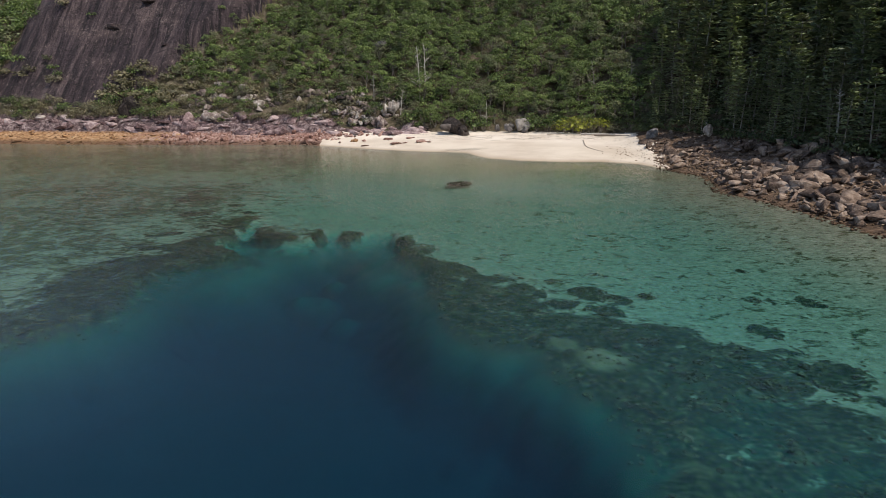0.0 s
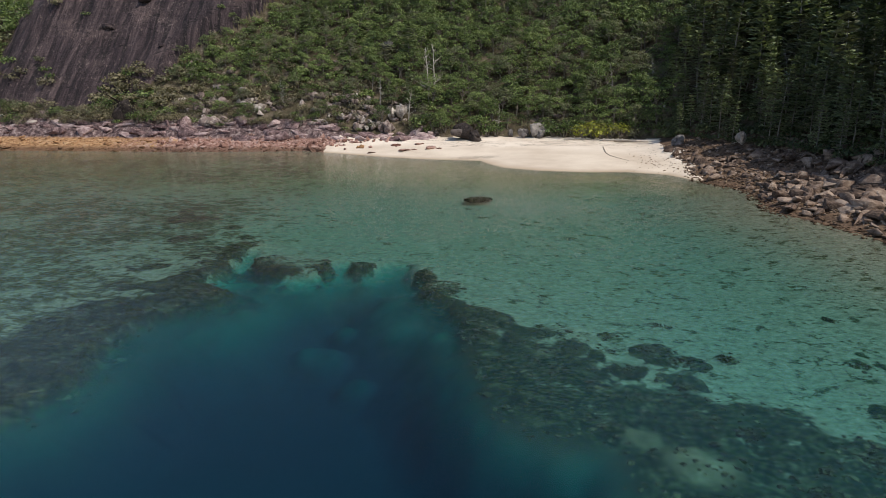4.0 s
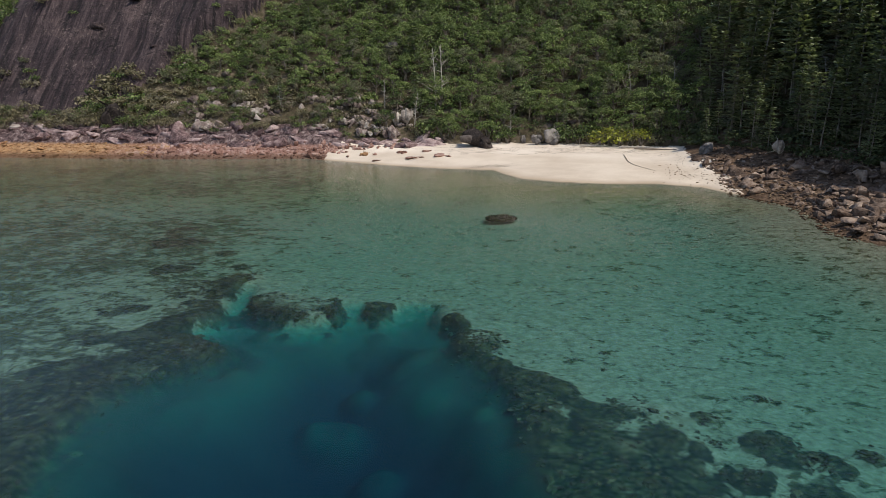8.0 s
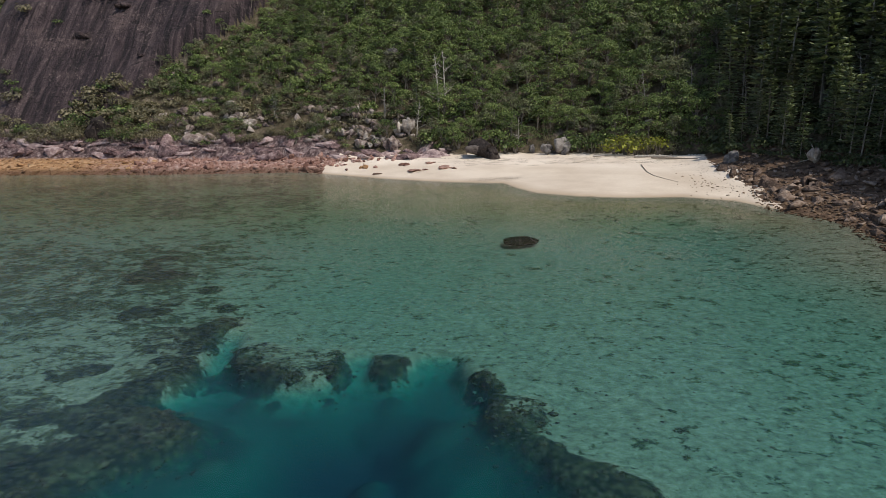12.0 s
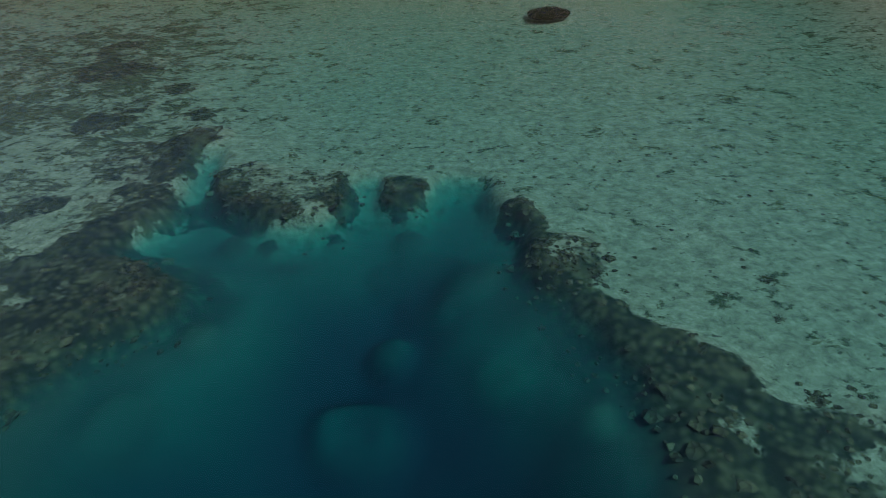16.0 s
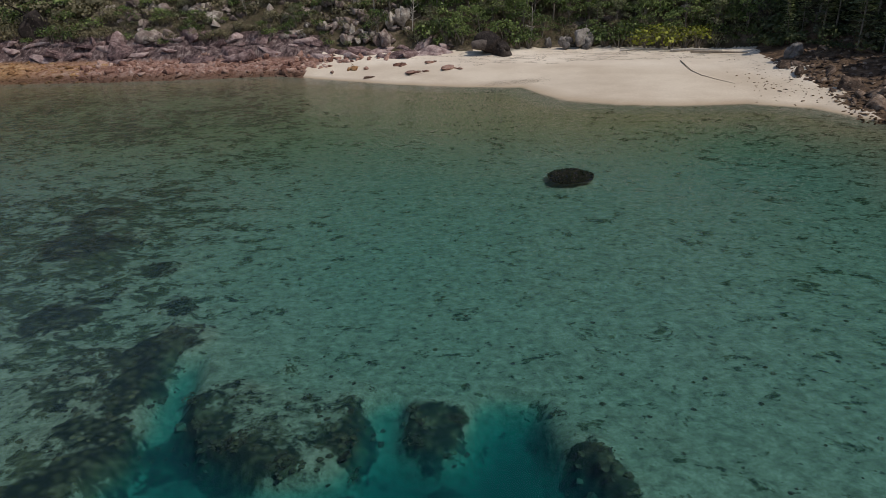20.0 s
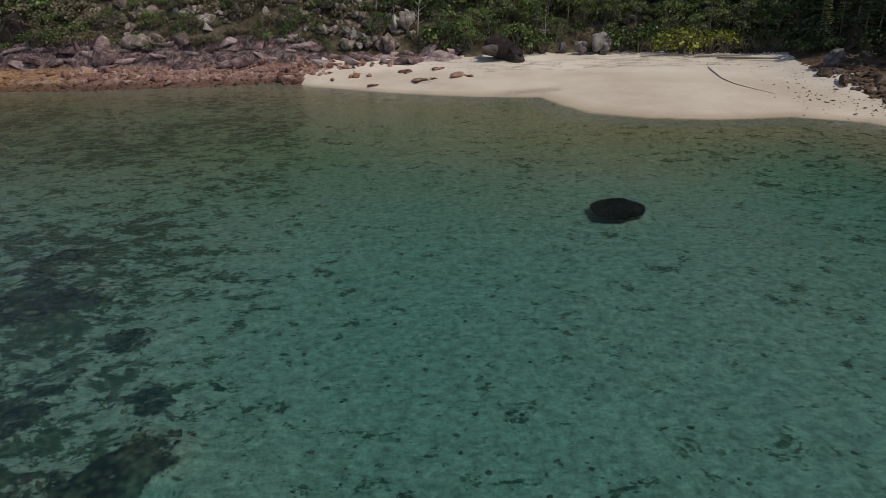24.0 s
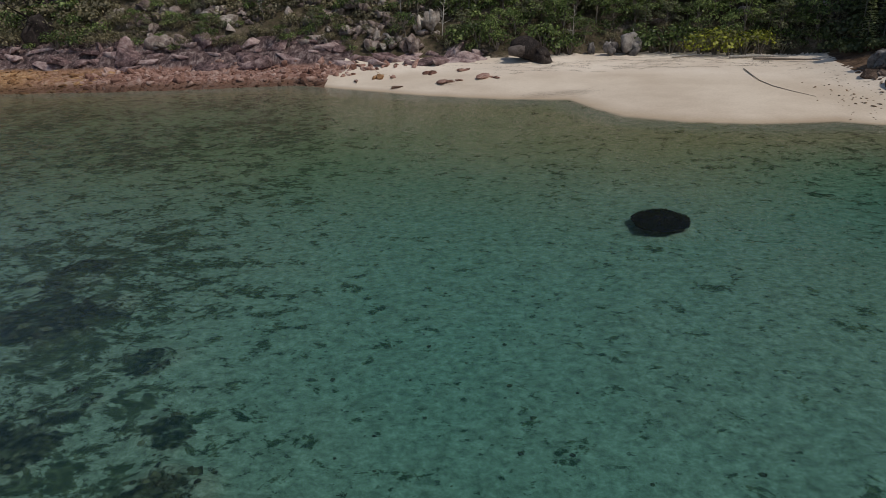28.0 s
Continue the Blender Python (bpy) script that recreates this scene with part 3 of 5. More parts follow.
def build_ground():
    xs = stepped((-1500, -400, 100), (-400, -130, 15), (-130, -115, 1.0), (-115, -50, 0.5), (-50, -32, 0.4), (-32, 30, 0.3), (30, 58, 0.4), (58, 130, 1.5), (130, 400, 15), (400, 1500, 100))
    ys = stepped((-1500, -400, 100), (-400, 0, 20), (0, 24, 0.8), (24, 72, 0.3), (72, 150, 0.4), (150, 190, 0.6), (190, 260, 1.2), (260, 600, 20), (600, 1500, 100))
    gx, gy = np.meshgrid(xs, ys)
    x, y = gx.ravel(), gy.ravel()
    z = height(x, y)
    nx, ny = len(xs), len(ys)
    i = np.arange(nx * ny).reshape(ny, nx)
    f = np.stack([i[:-1, :-1], i[:-1, 1:], i[1:, 1:], i[1:, :-1]], -1).reshape(-1, 4)
    me = quads_mesh("ground", np.stack([x, y, z], 1), f, SEABED, True)
    me.materials.append(HILL)
    me.materials.append(CLIFF)
    me.materials.append(SHELF)
    me.materials.append(CREVICE)
    foot = signed_distance(FOOT, x, y)
    d = signed_distance(COAST, x, y)
    inside = pool_distance(x, y)
    point_values(me, "coral", coral_cover(x, y) * (d < -15))
    point_values(me, "basin", smooth(0.0, 1.8, inside + 0.6 * fbm(x, y, 3.5, 2, 21)))
    # brown weed: dense on the west flat and along the shore, thin on the pale middle
    west = smooth(-10, -22, x + 3 * fbm(x, y, 10, 3, 83) + 0.12 * (y - 60)) * smooth(2, 10, -d)
    shore = smooth(84, 106, y + 4 * fbm(x, y, 12, 3, 84)) * smooth(0.5, 5, -d)
    weed = np.clip(0.10 + west * (0.50 + 0.28 * smooth(92, 74, y)) + 0.12 * shore + 0.22 * smooth(6, 22, x) + 0.55 * fbm(x, y, 6, 4, 81) * smooth(3, 12, -d) * (0.35 + 0.65 * west), 0, 1)
    point_values(me, "weed", weed)
    point_values(me, "shore", shore)
    pale = np.zeros(len(x))
    for hx, hy, hr, _, much in PALE_HEAD:
        pale = np.maximum(pale, much * smooth(1.25, 0.65, np.hypot(x - hx, y - hy) / hr + 0.3 * fbm(x, y, 1.1, 3, 75)))
    point_values(me, "pale_coral", pale)
    cx, cy = x[f].mean(1), y[f].mean(1)
    fe = foot[f].mean(1)
    cm = cliff_mask(cx, cy, fe)
    fd = d[f].mean(1)
    shelf = (left_zone(cx) > 0.25 + 0.2 * fbm(cx, cy, 3, 3, 19)) & (fd > -0.2) & ((cx + 3.5 * fbm(cx, cy, 5, 3, 91) < -29) | (fd > (0.45 + 0.2 * fbm(cx, cy, 3, 3, 92)) * (fd - fe)))
    east_rock = (right_zone(cx, cy) > 0.42 + 0.35 * fbm(cx, cy, 3.5, 4, 93)) & (fd > -0.5) & (fe < 3)
    slot = np.where(cm > 0.3, 2, np.where(shelf & (fe < 2.5), 3, np.where(east_rock, 4, np.where(fe > 0, 1, 0))))
    me.polygons.foreach_set("material_index", slot.astype(np.int32))
    return tagged(new("ground", me), "pale sand beach, coral sea bed and steep rocky hillside", "ground", kind="structure")


ground = build_ground()


def build_water():
    xs, ys = np.array([-1500.0, 1500.0]), np.array([-1500.0, 160.0])
    v = np.array([(a, b, 0.0) for b in ys for a in xs])
    me = quads_mesh("water", v, np.array([[0, 1, 3, 2]]), WATER)
    return tagged(new("water", me), "clear turquoise sea with small ripples", "water", kind="structure")


water = build_water()


# ---- plants ----
LEAF_MID = make_leaves("forest_leaves", (0.024, 0.038, 0.012), (0.098, 0.143, 0.039), (0.265, 0.325, 0.11))
LEAF_MID_MANY = make_leaves("far_forest_leaves", (0.024, 0.038, 0.012), (0.098, 0.143, 0.039), (0.265, 0.325, 0.11), True)
LEAF_PINE = make_leaves("pine_needles", (0.085, 0.108, 0.060), (0.19, 0.225, 0.120), (0.32, 0.35, 0.19))
LEAF_PINE_MANY = make_leaves("far_pine_needles", (0.085, 0.108, 0.060), (0.19, 0.225, 0.120), (0.32, 0.35, 0.19), True)
# leaf colour darkened to stand for the shade below the pines
LEAF_UNDER_SHADED = make_leaves("shaded_undergrowth_leaves", (0.03, 0.042, 0.018), (0.07, 0.09, 0.036), (0.13, 0.155, 0.065), True)
LEAF_LIME = make_leaves("yellow_green_leaves", (0.10, 0.12, 0.012), (0.25, 0.27, 0.03), (0.38, 0.385, 0.05))
LEAF_DRY = make_leaves("dry_scrub_leaves", (0.075, 0.07, 0.036), (0.165, 0.145, 0.082), (0.28, 0.24, 0.15))
BARK = make_bark("grey_brown_bark", (0.09, 0.075, 0.06), (0.24, 0.21, 0.18))
PALE_BARK = make_bark("pale_dead_wood", (0.28, 0.25, 0.22), (0.58, 0.54, 0.48))


def leaf_quads(rng, centres, normals, size, flat=0.6):
    """A folded, uneven quad at each centre."""
    n = len(centres)
    nrm = normals + rng.normal(0, flat, (n, 3))
    nrm /= np.linalg.norm(nrm, axis=1, keepdims=True) + 1e-9
    a = np.cross(nrm, rng.normal(0, 1, (n, 3)))
    a /= np.linalg.norm(a, axis=1, keepdims=True) + 1e-9
    b = np.cross(nrm, a)
    s = size * rng.uniform(0.6, 1.25, (n, 1))
    w = rng.uniform(0.5, 1.0, (n, 4, 1)) * s[:, None]
    v = np.stack([centres + a * w[:, 0] + nrm * s * 0.25, centres + b * w[:, 1] * 0.8, centres - a * w[:, 2] + nrm * s * 0.2, centres - b * w[:, 3] * 0.8], 1)
    f = np.arange(4 * n).reshape(n, 4)
    return v.reshape(-1, 3), f


def tube(points, radii, sides=5):
    """Corners and quads of a tapered limb along points."""
    pts = np.array(points, float)
    v, f = [], []
    for i, (p, r) in enumerate(zip(pts, radii)):
        d = pts[min(i + 1, len(pts) - 1)] - pts[max(i - 1, 0)]
        d = d / (np.linalg.norm(d) + 1e-9)
        a = np.cross(d, (0.3, 0.9, 0.2) if abs(d[2]) > 0.5 else (0, 0, 1))
        a /= np.linalg.norm(a)
        b = np.cross(d, a)
        for k in range(sides):
            t = 2 * math.pi * k / sides
            v.append(p + r * (math.cos(t) * a + math.sin(t) * b))
        if i:
            o = (i - 1) * sides
            f += [(o + k, o + (k + 1) % sides, o + sides + (k + 1) % sides, o + sides + k) for k in range(sides)]
    return np.array(v), np.array(f)


def merge(pieces):
    vs, fs, base = [], [], 0
    for v, f in pieces:
        vs.append(v)
        fs.append(f + base)
        base += len(v)
    return np.concatenate(vs), np.concatenate(fs)


def broadleaf(seed, tall=6.0, wide=2.8, leaves=560, leaf=0.225):
    """Trunk and crown of a low coastal tree, as corners and quads."""
    rng = np.random.default_rng(seed)
    lean = rng.uniform(-0.5, 0.5, 2)
    stem = [(0, 0, -0.6), (lean[0] * 0.3, lean[1] * 0.3, tall * 0.25), (lean[0], lean[1], tall * 0.5)]
    wood = [tube(stem, (0.16, 0.12, 0.09))]
    lobes = []
    for k in range(10):
        t = 2 * math.pi * (k + rng.uniform(-0.3, 0.3)) / 5
        r = wide * (rng.uniform(0.55, 0.85) if k < 5 else rng.uniform(0.15, 0.5))
        c = np.array([lean[0] + r * math.cos(t), lean[1] + r * math.sin(t), tall * (rng.uniform(0.30, 0.58) if k < 5 else rng.uniform(0.62, 0.86))])
        lobes.append((c, wide * rng.uniform(0.28, 0.44)))
        wood.append(tube([stem[2] if k % 2 else stem[1], (c + np.array(stem[2])) / 2 + rng.normal(0, 0.15, 3), c], (0.07, 0.05, 0.02), 4))
    cs, ns = [], []
    for c, r in lobes:
        n = rng.normal(0, 1, (leaves // 10, 3))
        n /= np.linalg.norm(n, axis=1, keepdims=True)
        n[:, 2] = np.abs(n[:, 2]) * 1.1 - 0.35
        cs.append(c + n * r * rng.uniform(0.72, 1.12, (len(n), 1)) * (1, 1, 0.78))
        ns.append(n + (0, 0, 0.5))
    return merge(wood), leaf_quads(rng, np.concatenate(cs), np.concatenate(ns), leaf, 0.45)


def hoop_pine(seed, tall=17.0, wide=3.4, whorls=20, arms=7, bare=0.2):
    """Straight stem with whorls of level branches that end in tufts."""
    rng = np.random.default_rng(seed)
    bend = rng.uniform(-0.8, 0.8, 2)
    at = lambda h: np.array([bend[0] * (h / tall) ** 2, bend[1] * (h / tall) ** 2, h])
    wood = [tube([at(-1), at(tall * 0.3), at(tall * 0.65), at(tall * 0.99)], (0.19, 0.16, 0.11, 0.03))]
    cs, ns, dirs = [], [], []
    for k in range(whorls):
        u = bare + (1 - bare) * (k + rng.uniform(0, 0.7)) / whorls
        reach = wide * (1.02 - u) ** 0.62 * rng.uniform(0.75, 1.12) + 0.25
        for j in range(arms):
            if rng.random() < 0.13 + 0.25 * (u < bare + 0.12):
                continue
            t = 2 * math.pi * (j + rng.uniform(-0.25, 0.25)) / arms + k * 0.7
            d = np.array([math.cos(t), math.sin(t), rng.uniform(-0.12, 0.16)])
            r = reach * rng.uniform(0.7, 1.1)
            if k % 3 == 0:
                wood.append(tube([at(u * tall), at(u * tall) + d * r * 0.8], (0.04, 0.015), 3))
            for q in (0.28, 0.44, 0.6, 0.75, 0.9, 1.03):
                cs.append(at(u * tall) + d * r * q + rng.normal(0, 0.09, 3))
                ns.append((0, 0, 1.0))
                dirs.append(d)
    cs, dirs = np.array(cs), np.array(dirs)
    n = len(cs)
    side = np.cross(dirs, (0, 0, 1.0))
    roll = rng.uniform(-0.6, 0.6, (n, 1))
    side = side * np.cos(roll) + np.array([[0, 0, 1.0]]) * np.sin(roll)
    s = rng.uniform(0.30, 0.56, (n, 1))
    up = rng.uniform(0.05, 0.25, (n, 1)) * np.array([[0, 0, 1.0]])
    v = np.stack([cs - dirs * s, cs - side * s * 0.6 + up * 0.3, cs + dirs * s * 1.1 + up, cs + side * s * 0.6 + up * 0.3], 1)
    return merge(wood), (v.reshape(-1, 3), np.arange(4 * n).reshape(n, 4))


def shrub(seed, tall=1.5, wide=1.3, leaves=110, leaf=0.22):
    rng = np.random.default_rng(seed)
    wood, cs, ns = [], [], []
    for k in range(6):
        t = 2 * math.pi * (k + rng.uniform(-0.3, 0.3)) / 6
        c = np.array([math.cos(t) * wide * 0.5, math.sin(t) * wide * 0.5, tall * rng.uniform(0.45, 0.75)])
        wood.append(tube([(0, 0, -0.3), c * 0.5 + (0, 0, 0.1), c], (0.05, 0.035, 0.012), 4))
        n = rng.normal(0, 1, (leaves // 6, 3))
        n /= np.linalg.norm(n, axis=1, keepdims=True)
        cs.append(c + n * wide * rng.uniform(0.25, 0.55, (len(n), 1)) * (1, 1, 0.7))
        ns.append(n + (0, 0, 0.6))
    return merge(wood), leaf_quads(rng, np.concatenate(cs), np.concatenate(ns), leaf, 0.45)


def dead_tree(seed, tall=8.0, twigs=26):
    rng = np.random.default_rng(seed)
    b = rng.uniform(-0.6, 0.6, 2)
    at = lambda u: np.array([b[0] * u * u, b[1] * u * u, tall * u])
    wood = [tube([at(-0.05), at(0.3), at(0.6), at(1.0)], (0.13, 0.11, 0.07, 0.02))]
    for k in range(twigs):
        u = rng.uniform(0.25, 0.95)
        t = rng.uniform(0, 2 * math.pi)
        d = np.array([math.cos(t), math.sin(t), rng.uniform(0.0, 0.7)])
        r = tall * 0.24 * (1.15 - u) * rng.uniform(0.6, 1.3)
        wood.append(tube([at(u), at(u) + d * r * 0.55 + (0, 0, 0.08), at(u) + d * r + (0, 0, rng.uniform(-0.1, 0.5))], (0.05, 0.03, 0.01), 4))
    return merge(wood)


TREE_KINDS = [broadleaf(100 + k, 5.2 + 0.5 * (k % 3), 2.7 + 0.25 * (k % 4)) for k in range(6)]
PINE_KINDS = [hoop_pine(200 + k, 15.5 + 1.3 * (k % 4), 2.9 + 0.3 * (k % 3), bare=0.10 + 0.07 * (k % 3)) for k in range(6)]
SHRUB_KINDS = [shrub(300 + k, 1.3 + 0.2 * (k % 3), 1.2 + 0.2 * (k % 2)) for k in range(5)]
DEAD_KINDS = [dead_tree(400 + k, 7.0 + (k % 3)) for k in range(4)]


def tree_prototypes(kind, kinds, leaf_mat, bark):
    return [(quads_mesh(kind + "_trunk", *w, bark, True), quads_mesh(kind + "_crown", *c, leaf_mat)) for w, c in kinds]


NEAR_TREES = [broadleaf(100 + k, 5.2 + 0.5 * (k % 3), 2.7 + 0.25 * (k % 4), 840, 0.185) for k in range(6)]
NEAR_SHRUBS = [shrub(300 + k, 1.3 + 0.2 * (k % 3), 1.2 + 0.2 * (k % 2), 260, 0.13) for k in range(5)]
TREE_MESHES = tree_prototypes("tree", NEAR_TREES, LEAF_MID, BARK)
PINE_BARK = make_bark("grey_pine_bark", (0.12, 0.105, 0.09), (0.36, 0.33, 0.29))
PINE_MESHES = tree_prototypes("pine", PINE_KINDS, LEAF_PINE, PINE_BARK)
SHRUB_MESHES = tree_prototypes("shrub", NEAR_SHRUBS, LEAF_MID, BARK)
LIME_MESHES = tree_prototypes("lime", NEAR_SHRUBS, LEAF_LIME, BARK)
DRY_MESHES = tree_prototypes("dry", NEAR_SHRUBS, LEAF_DRY, BARK)


def plant(kind, meshes, k, m, label, category, group):
    root = new(kind)
    root.empty_display_size = 0.2
    root.matrix_world = m
    trunk, crown = meshes[k % len(meshes)]
    part("trunk" if kind.endswith("tree") else "stem", trunk, root)
    part("crown", crown, root)
    return tagged(root, label, category, group)


def scatter(x0, x1, y0, y1, step, seed):
    rng = np.random.default_rng(seed)
    gx, gy = np.meshgrid(np.arange(x0, x1, step), np.arange(y0, y1, step))
    x = gx.ravel() + rng.uniform(-0.5, 0.5, gx.size) * step
    y = gy.ravel() + rng.uniform(-0.5, 0.5, gx.size) * step
    return x, y, rng


def pine_share(x, y, e):
    """How far the wood is pine: all of the east side, a few elsewhere."""
    return smooth(-4, 4, x - 36 - 0.62 * np.maximum(0, y - 138) + 6 * fbm(x, y, 14, 3, 91))


def build_forest():
    # broadleaf wood of the middle hill
    x, y, rng = scatter(-135, 75, 140, 225, 2.6, 11)
    e = signed_distance(FOOT, x, y)
    ps = pine_share(x, y, e)
    bare = cliff_mask(x, y, e)
    sparse = smooth(-4, -18, x) * smooth(19, 7, e + 4 * fbm(x, y, 12, 3, 35)) + smooth(-60, -75, x)
    keep = (e > 1.2) & (e < 62) & (rng.random(len(x)) > ps) & (bare < 0.6) & (rng.random(len(x)) > sparse * 0.75)
    x, y, e = x[keep], y[keep], e[keep]
    z = height(x, y)
    size = rng.uniform(0.62, 1.18, len(x)) * (0.62 + 0.38 * smooth(-55, -20, x)) * (0.75 + 0.25 * smooth(0, 8, e))
    turn = rng.uniform(0, 6.28, len(x))
    poses = [spin(a, b, c, t, s, 0.08) for a, b, c, t, s in zip(x, y, z, turn, size)]
    order = np.argsort(e + np.abs(x + 5) * 0.12)
    for n, i in enumerate(order[:300]):
        plant("tree", TREE_MESHES, n, poses[i], "leafy green coastal tree on the rocky slope", "tree", "trees of the hillside")
    rest = order[300:]
    tones = np.clip(0.5 + 0.35 * fbm(x[rest], y[rest], 9, 3, 15) + rng.uniform(-0.35, 0.35, len(rest)), 0, 1)
    for nm, which, mat in (("forest_trunks", 0, BARK), ("forest", 1, LEAF_MID_MANY)):
        v, f, t = joined([k[which] for k in TREE_KINDS], [int(i) % 6 for i in rest], [poses[i] for i in rest], tones)
        me = quads_mesh(nm, v, f, mat)
        if which:
            point_values(me, "tone", t)
            forest = tagged(new(nm, me), "dense green woodland covering the steep hill", "forest", kind="stuff")
        else:
            trunks = me
    part("trunks", trunks, forest)
    # pines
    x, y, rng = scatter(-60, 130, 45, 215, 3.1, 12)
    e = signed_distance(FOOT, x, y)
    ps = pine_share(x, y, e)
    few = (rng.random(len(x)) < 0.07) & (e > 2) & (e < 60) & (cliff_mask(x, y, e) < 0.1) & (x > -45)
    keep = ((e > -1.2) & (e < 58) & (rng.random(len(x)) < ps)) | few
    x, y, e, ps = x[keep], y[keep], e[keep], ps[keep]
    z = height(x, y)
    size = rng.uniform(0.55, 1.1, len(x)) * (0.7 + 0.3 * ps) * (0.6 + 0.4 * smooth(0, 9, e))
    turn = rng.uniform(0, 6.28, len(x))
    poses = [spin(a, b, c, t, s, 0.04) for a, b, c, t, s in zip(x, y, z, turn, size)]
    order = np.argsort(e + np.abs(y - 105) * 0.05)
    for n, i in enumerate(order[:300]):
        plant("pine_tree", PINE_MESHES, n, poses[i], "tall dark hoop pine with level tufted branches", "tree", "pines of the shaded shore")
    rest = order[300:]
    tones = rng.uniform(0, 1, len(rest))
    for nm, which, mat in (("pine_trunks", 0, PINE_BARK), ("pine_forest", 1, LEAF_PINE_MANY)):
        v, f, t = joined([k[which] for k in PINE_KINDS], [int(i) % 6 for i in rest], [poses[i] for i in rest], tones)
        me = quads_mesh(nm, v, f, mat)
        if which:
            point_values(me, "tone", t)
            forest = tagged(new(nm, me), "dark pine forest on the shaded hillside", "forest", kind="stuff")
        else:
            trunks = me
    part("trunks", trunks, forest)


build_forest()


# ---- rocks ----
def boulder(seed, flat=0.75, cuts=7, rough=0.12):
    """A broken, rounded stone about one metre across: a ball cut by planes."""
    rng = np.random.default_rng(seed)
    bm = bmesh.new()
    bmesh.ops.create_icosphere(bm, subdivisions=3, radius=0.62)
    v = np.array([p.co[:] for p in bm.verts])
    f = np.array([[q.index for q in p.verts] for p in bm.faces])
    bm.free()
    for k in range(cuts):
        n = rng.normal(0, 1, 3)
        n /= np.linalg.norm(n)
        d = rng.uniform(0.26, 0.5)
        over = np.maximum(v @ n - d, 0)
        v = v - over[:, None] * n
    r = np.linalg.norm(v, axis=1, keepdims=True)
    wob = fbm(v[:, 0] + v[:, 2] * 0.7 + seed, v[:, 1] - v[:, 2] * 0.6, 0.42, 3, seed)
    v = v * (1 + rough * wob[:, None]) * (rng.uniform(0.85, 1.25), rng.uniform(0.75, 1.0), flat)
    return v, f


def block(seed, points=20, flat=0.7, edge=0.035):
    """An angular broken stone about one metre across, with worn edges."""
    rng = np.random.default_rng(seed)
    p = rng.normal(0, 1, (points, 3))
    p /= np.linalg.norm(p, axis=1, keepdims=True)
    p *= rng.uniform(0.42, 0.62, (points, 1)) * (rng.uniform(0.95, 1.25), rng.uniform(0.7, 0.95), flat)
    bm = bmesh.new()
    for q in p:
        bm.verts.new(q)
    out = bmesh.ops.convex_hull(bm, input=bm.verts)
    bmesh.ops.delete(bm, geom=[q for q in bm.verts if not q.link_faces], context="VERTS")
    bmesh.ops.bevel(bm, geom=list(bm.edges), offset=edge, segments=1, affect="EDGES")
    bmesh.ops.triangulate(bm, faces=list(bm.faces))
    bm.verts.index_update()
    v = np.array([q.co[:] for q in bm.verts])
    f = np.array([[q.index for q in t.verts] for t in bm.faces])
    bm.free()
    return v, f


def craggy(seed, points=26, flat=0.8):
    """A large boulder: an angular block with a rough, pitted skin."""
    v, f = block(seed, points, flat, 0.06)
    bm = bmesh.new()
    vs = [bm.verts.new(q) for q in v]
    for t in f:
        bm.faces.new([vs[k] for k in t])
    bmesh.ops.subdivide_edges(bm, edges=[e for e in bm.edges if e.calc_length() > 0.12], cuts=2, use_grid_fill=True)
    bmesh.ops.triangulate(bm, faces=list(bm.faces))
    bm.verts.index_update()
    v = np.array([q.co[:] for q in bm.verts])
    f = np.array([[q.index for q in t.verts] for t in bm.faces])
    bm.free()
    w = fbm(v[:, 0] + 0.7 * v[:, 2] + seed, v[:, 1] - 0.6 * v[:, 2], 0.3, 3, seed)
    return v * (1 + 0.10 * w[:, None]), f


ROUND = [boulder(500 + k, 0.8, 12, 0.16) for k in range(6)]
BROKEN = [block(520 + k, 9 + k % 5, 0.6 + 0.06 * k, 0.022) for k in range(8)]
JAGGED = [(v * (1.5, 0.95, 0.8), f) for v, f in (block(560 + k, 7 + k % 4, 0.55 + 0.05 * (k % 5), 0.012) for k in range(10))]
BEDDED = [(v * (2.0, 1.1, 0.9), f) for v, f in BROKEN]
SLAB = [block(540 + k, 11 + k, 0.36, 0.022) for k in range(5)]


def rock_meshes(kinds, mat):
    return [quads_mesh("rock", v, f, mat) for v, f in kinds]


def rocks(kind, kinds, mat, spots, label, group, stuff_label, most=280, sink=0.28, along=None):
    """spots: x, y, size, in order of nearness; the first ones are single rocks, the rest rubble."""
    rng = np.random.default_rng(len(spots) + 7)
    meshes = rock_meshes(kinds, mat)
    xs, ys = np.array([s[0] for s in spots]), np.array([s[1] for s in spots])
    zs = height(xs, ys)
    poses = []
    for (x, y, s), z in zip(spots, zs):
        poses.append(Matrix.Translation((x, y, z + s * (0.3 - sink))) @ Euler((rng.uniform(-0.3, 0.3), rng.uniform(-0.3, 0.3), rng.uniform(0, 6.28) if along is None else rng.normal(along, 0.35) + 3.14159 * (rng.random() < 0.5))).to_matrix().to_4x4()
                     @ Matrix.Diagonal((s * rng.uniform(0.85, 1.2), s, s * rng.uniform(0.8, 1.15), 1)))
    for k, m in enumerate(poses[:most]):
        ob = tagged(new(kind, meshes[k % len(meshes)]), label, "rock", group)
        ob.matrix_world = m
    if len(poses) > most:
        v, f, _ = joined(kinds, [k % len(kinds) for k in range(most, len(poses))], poses[most:])
        tagged(new("rubble", quads_mesh("rubble", v, f, mat)), stuff_label, "rocks", kind="stuff")


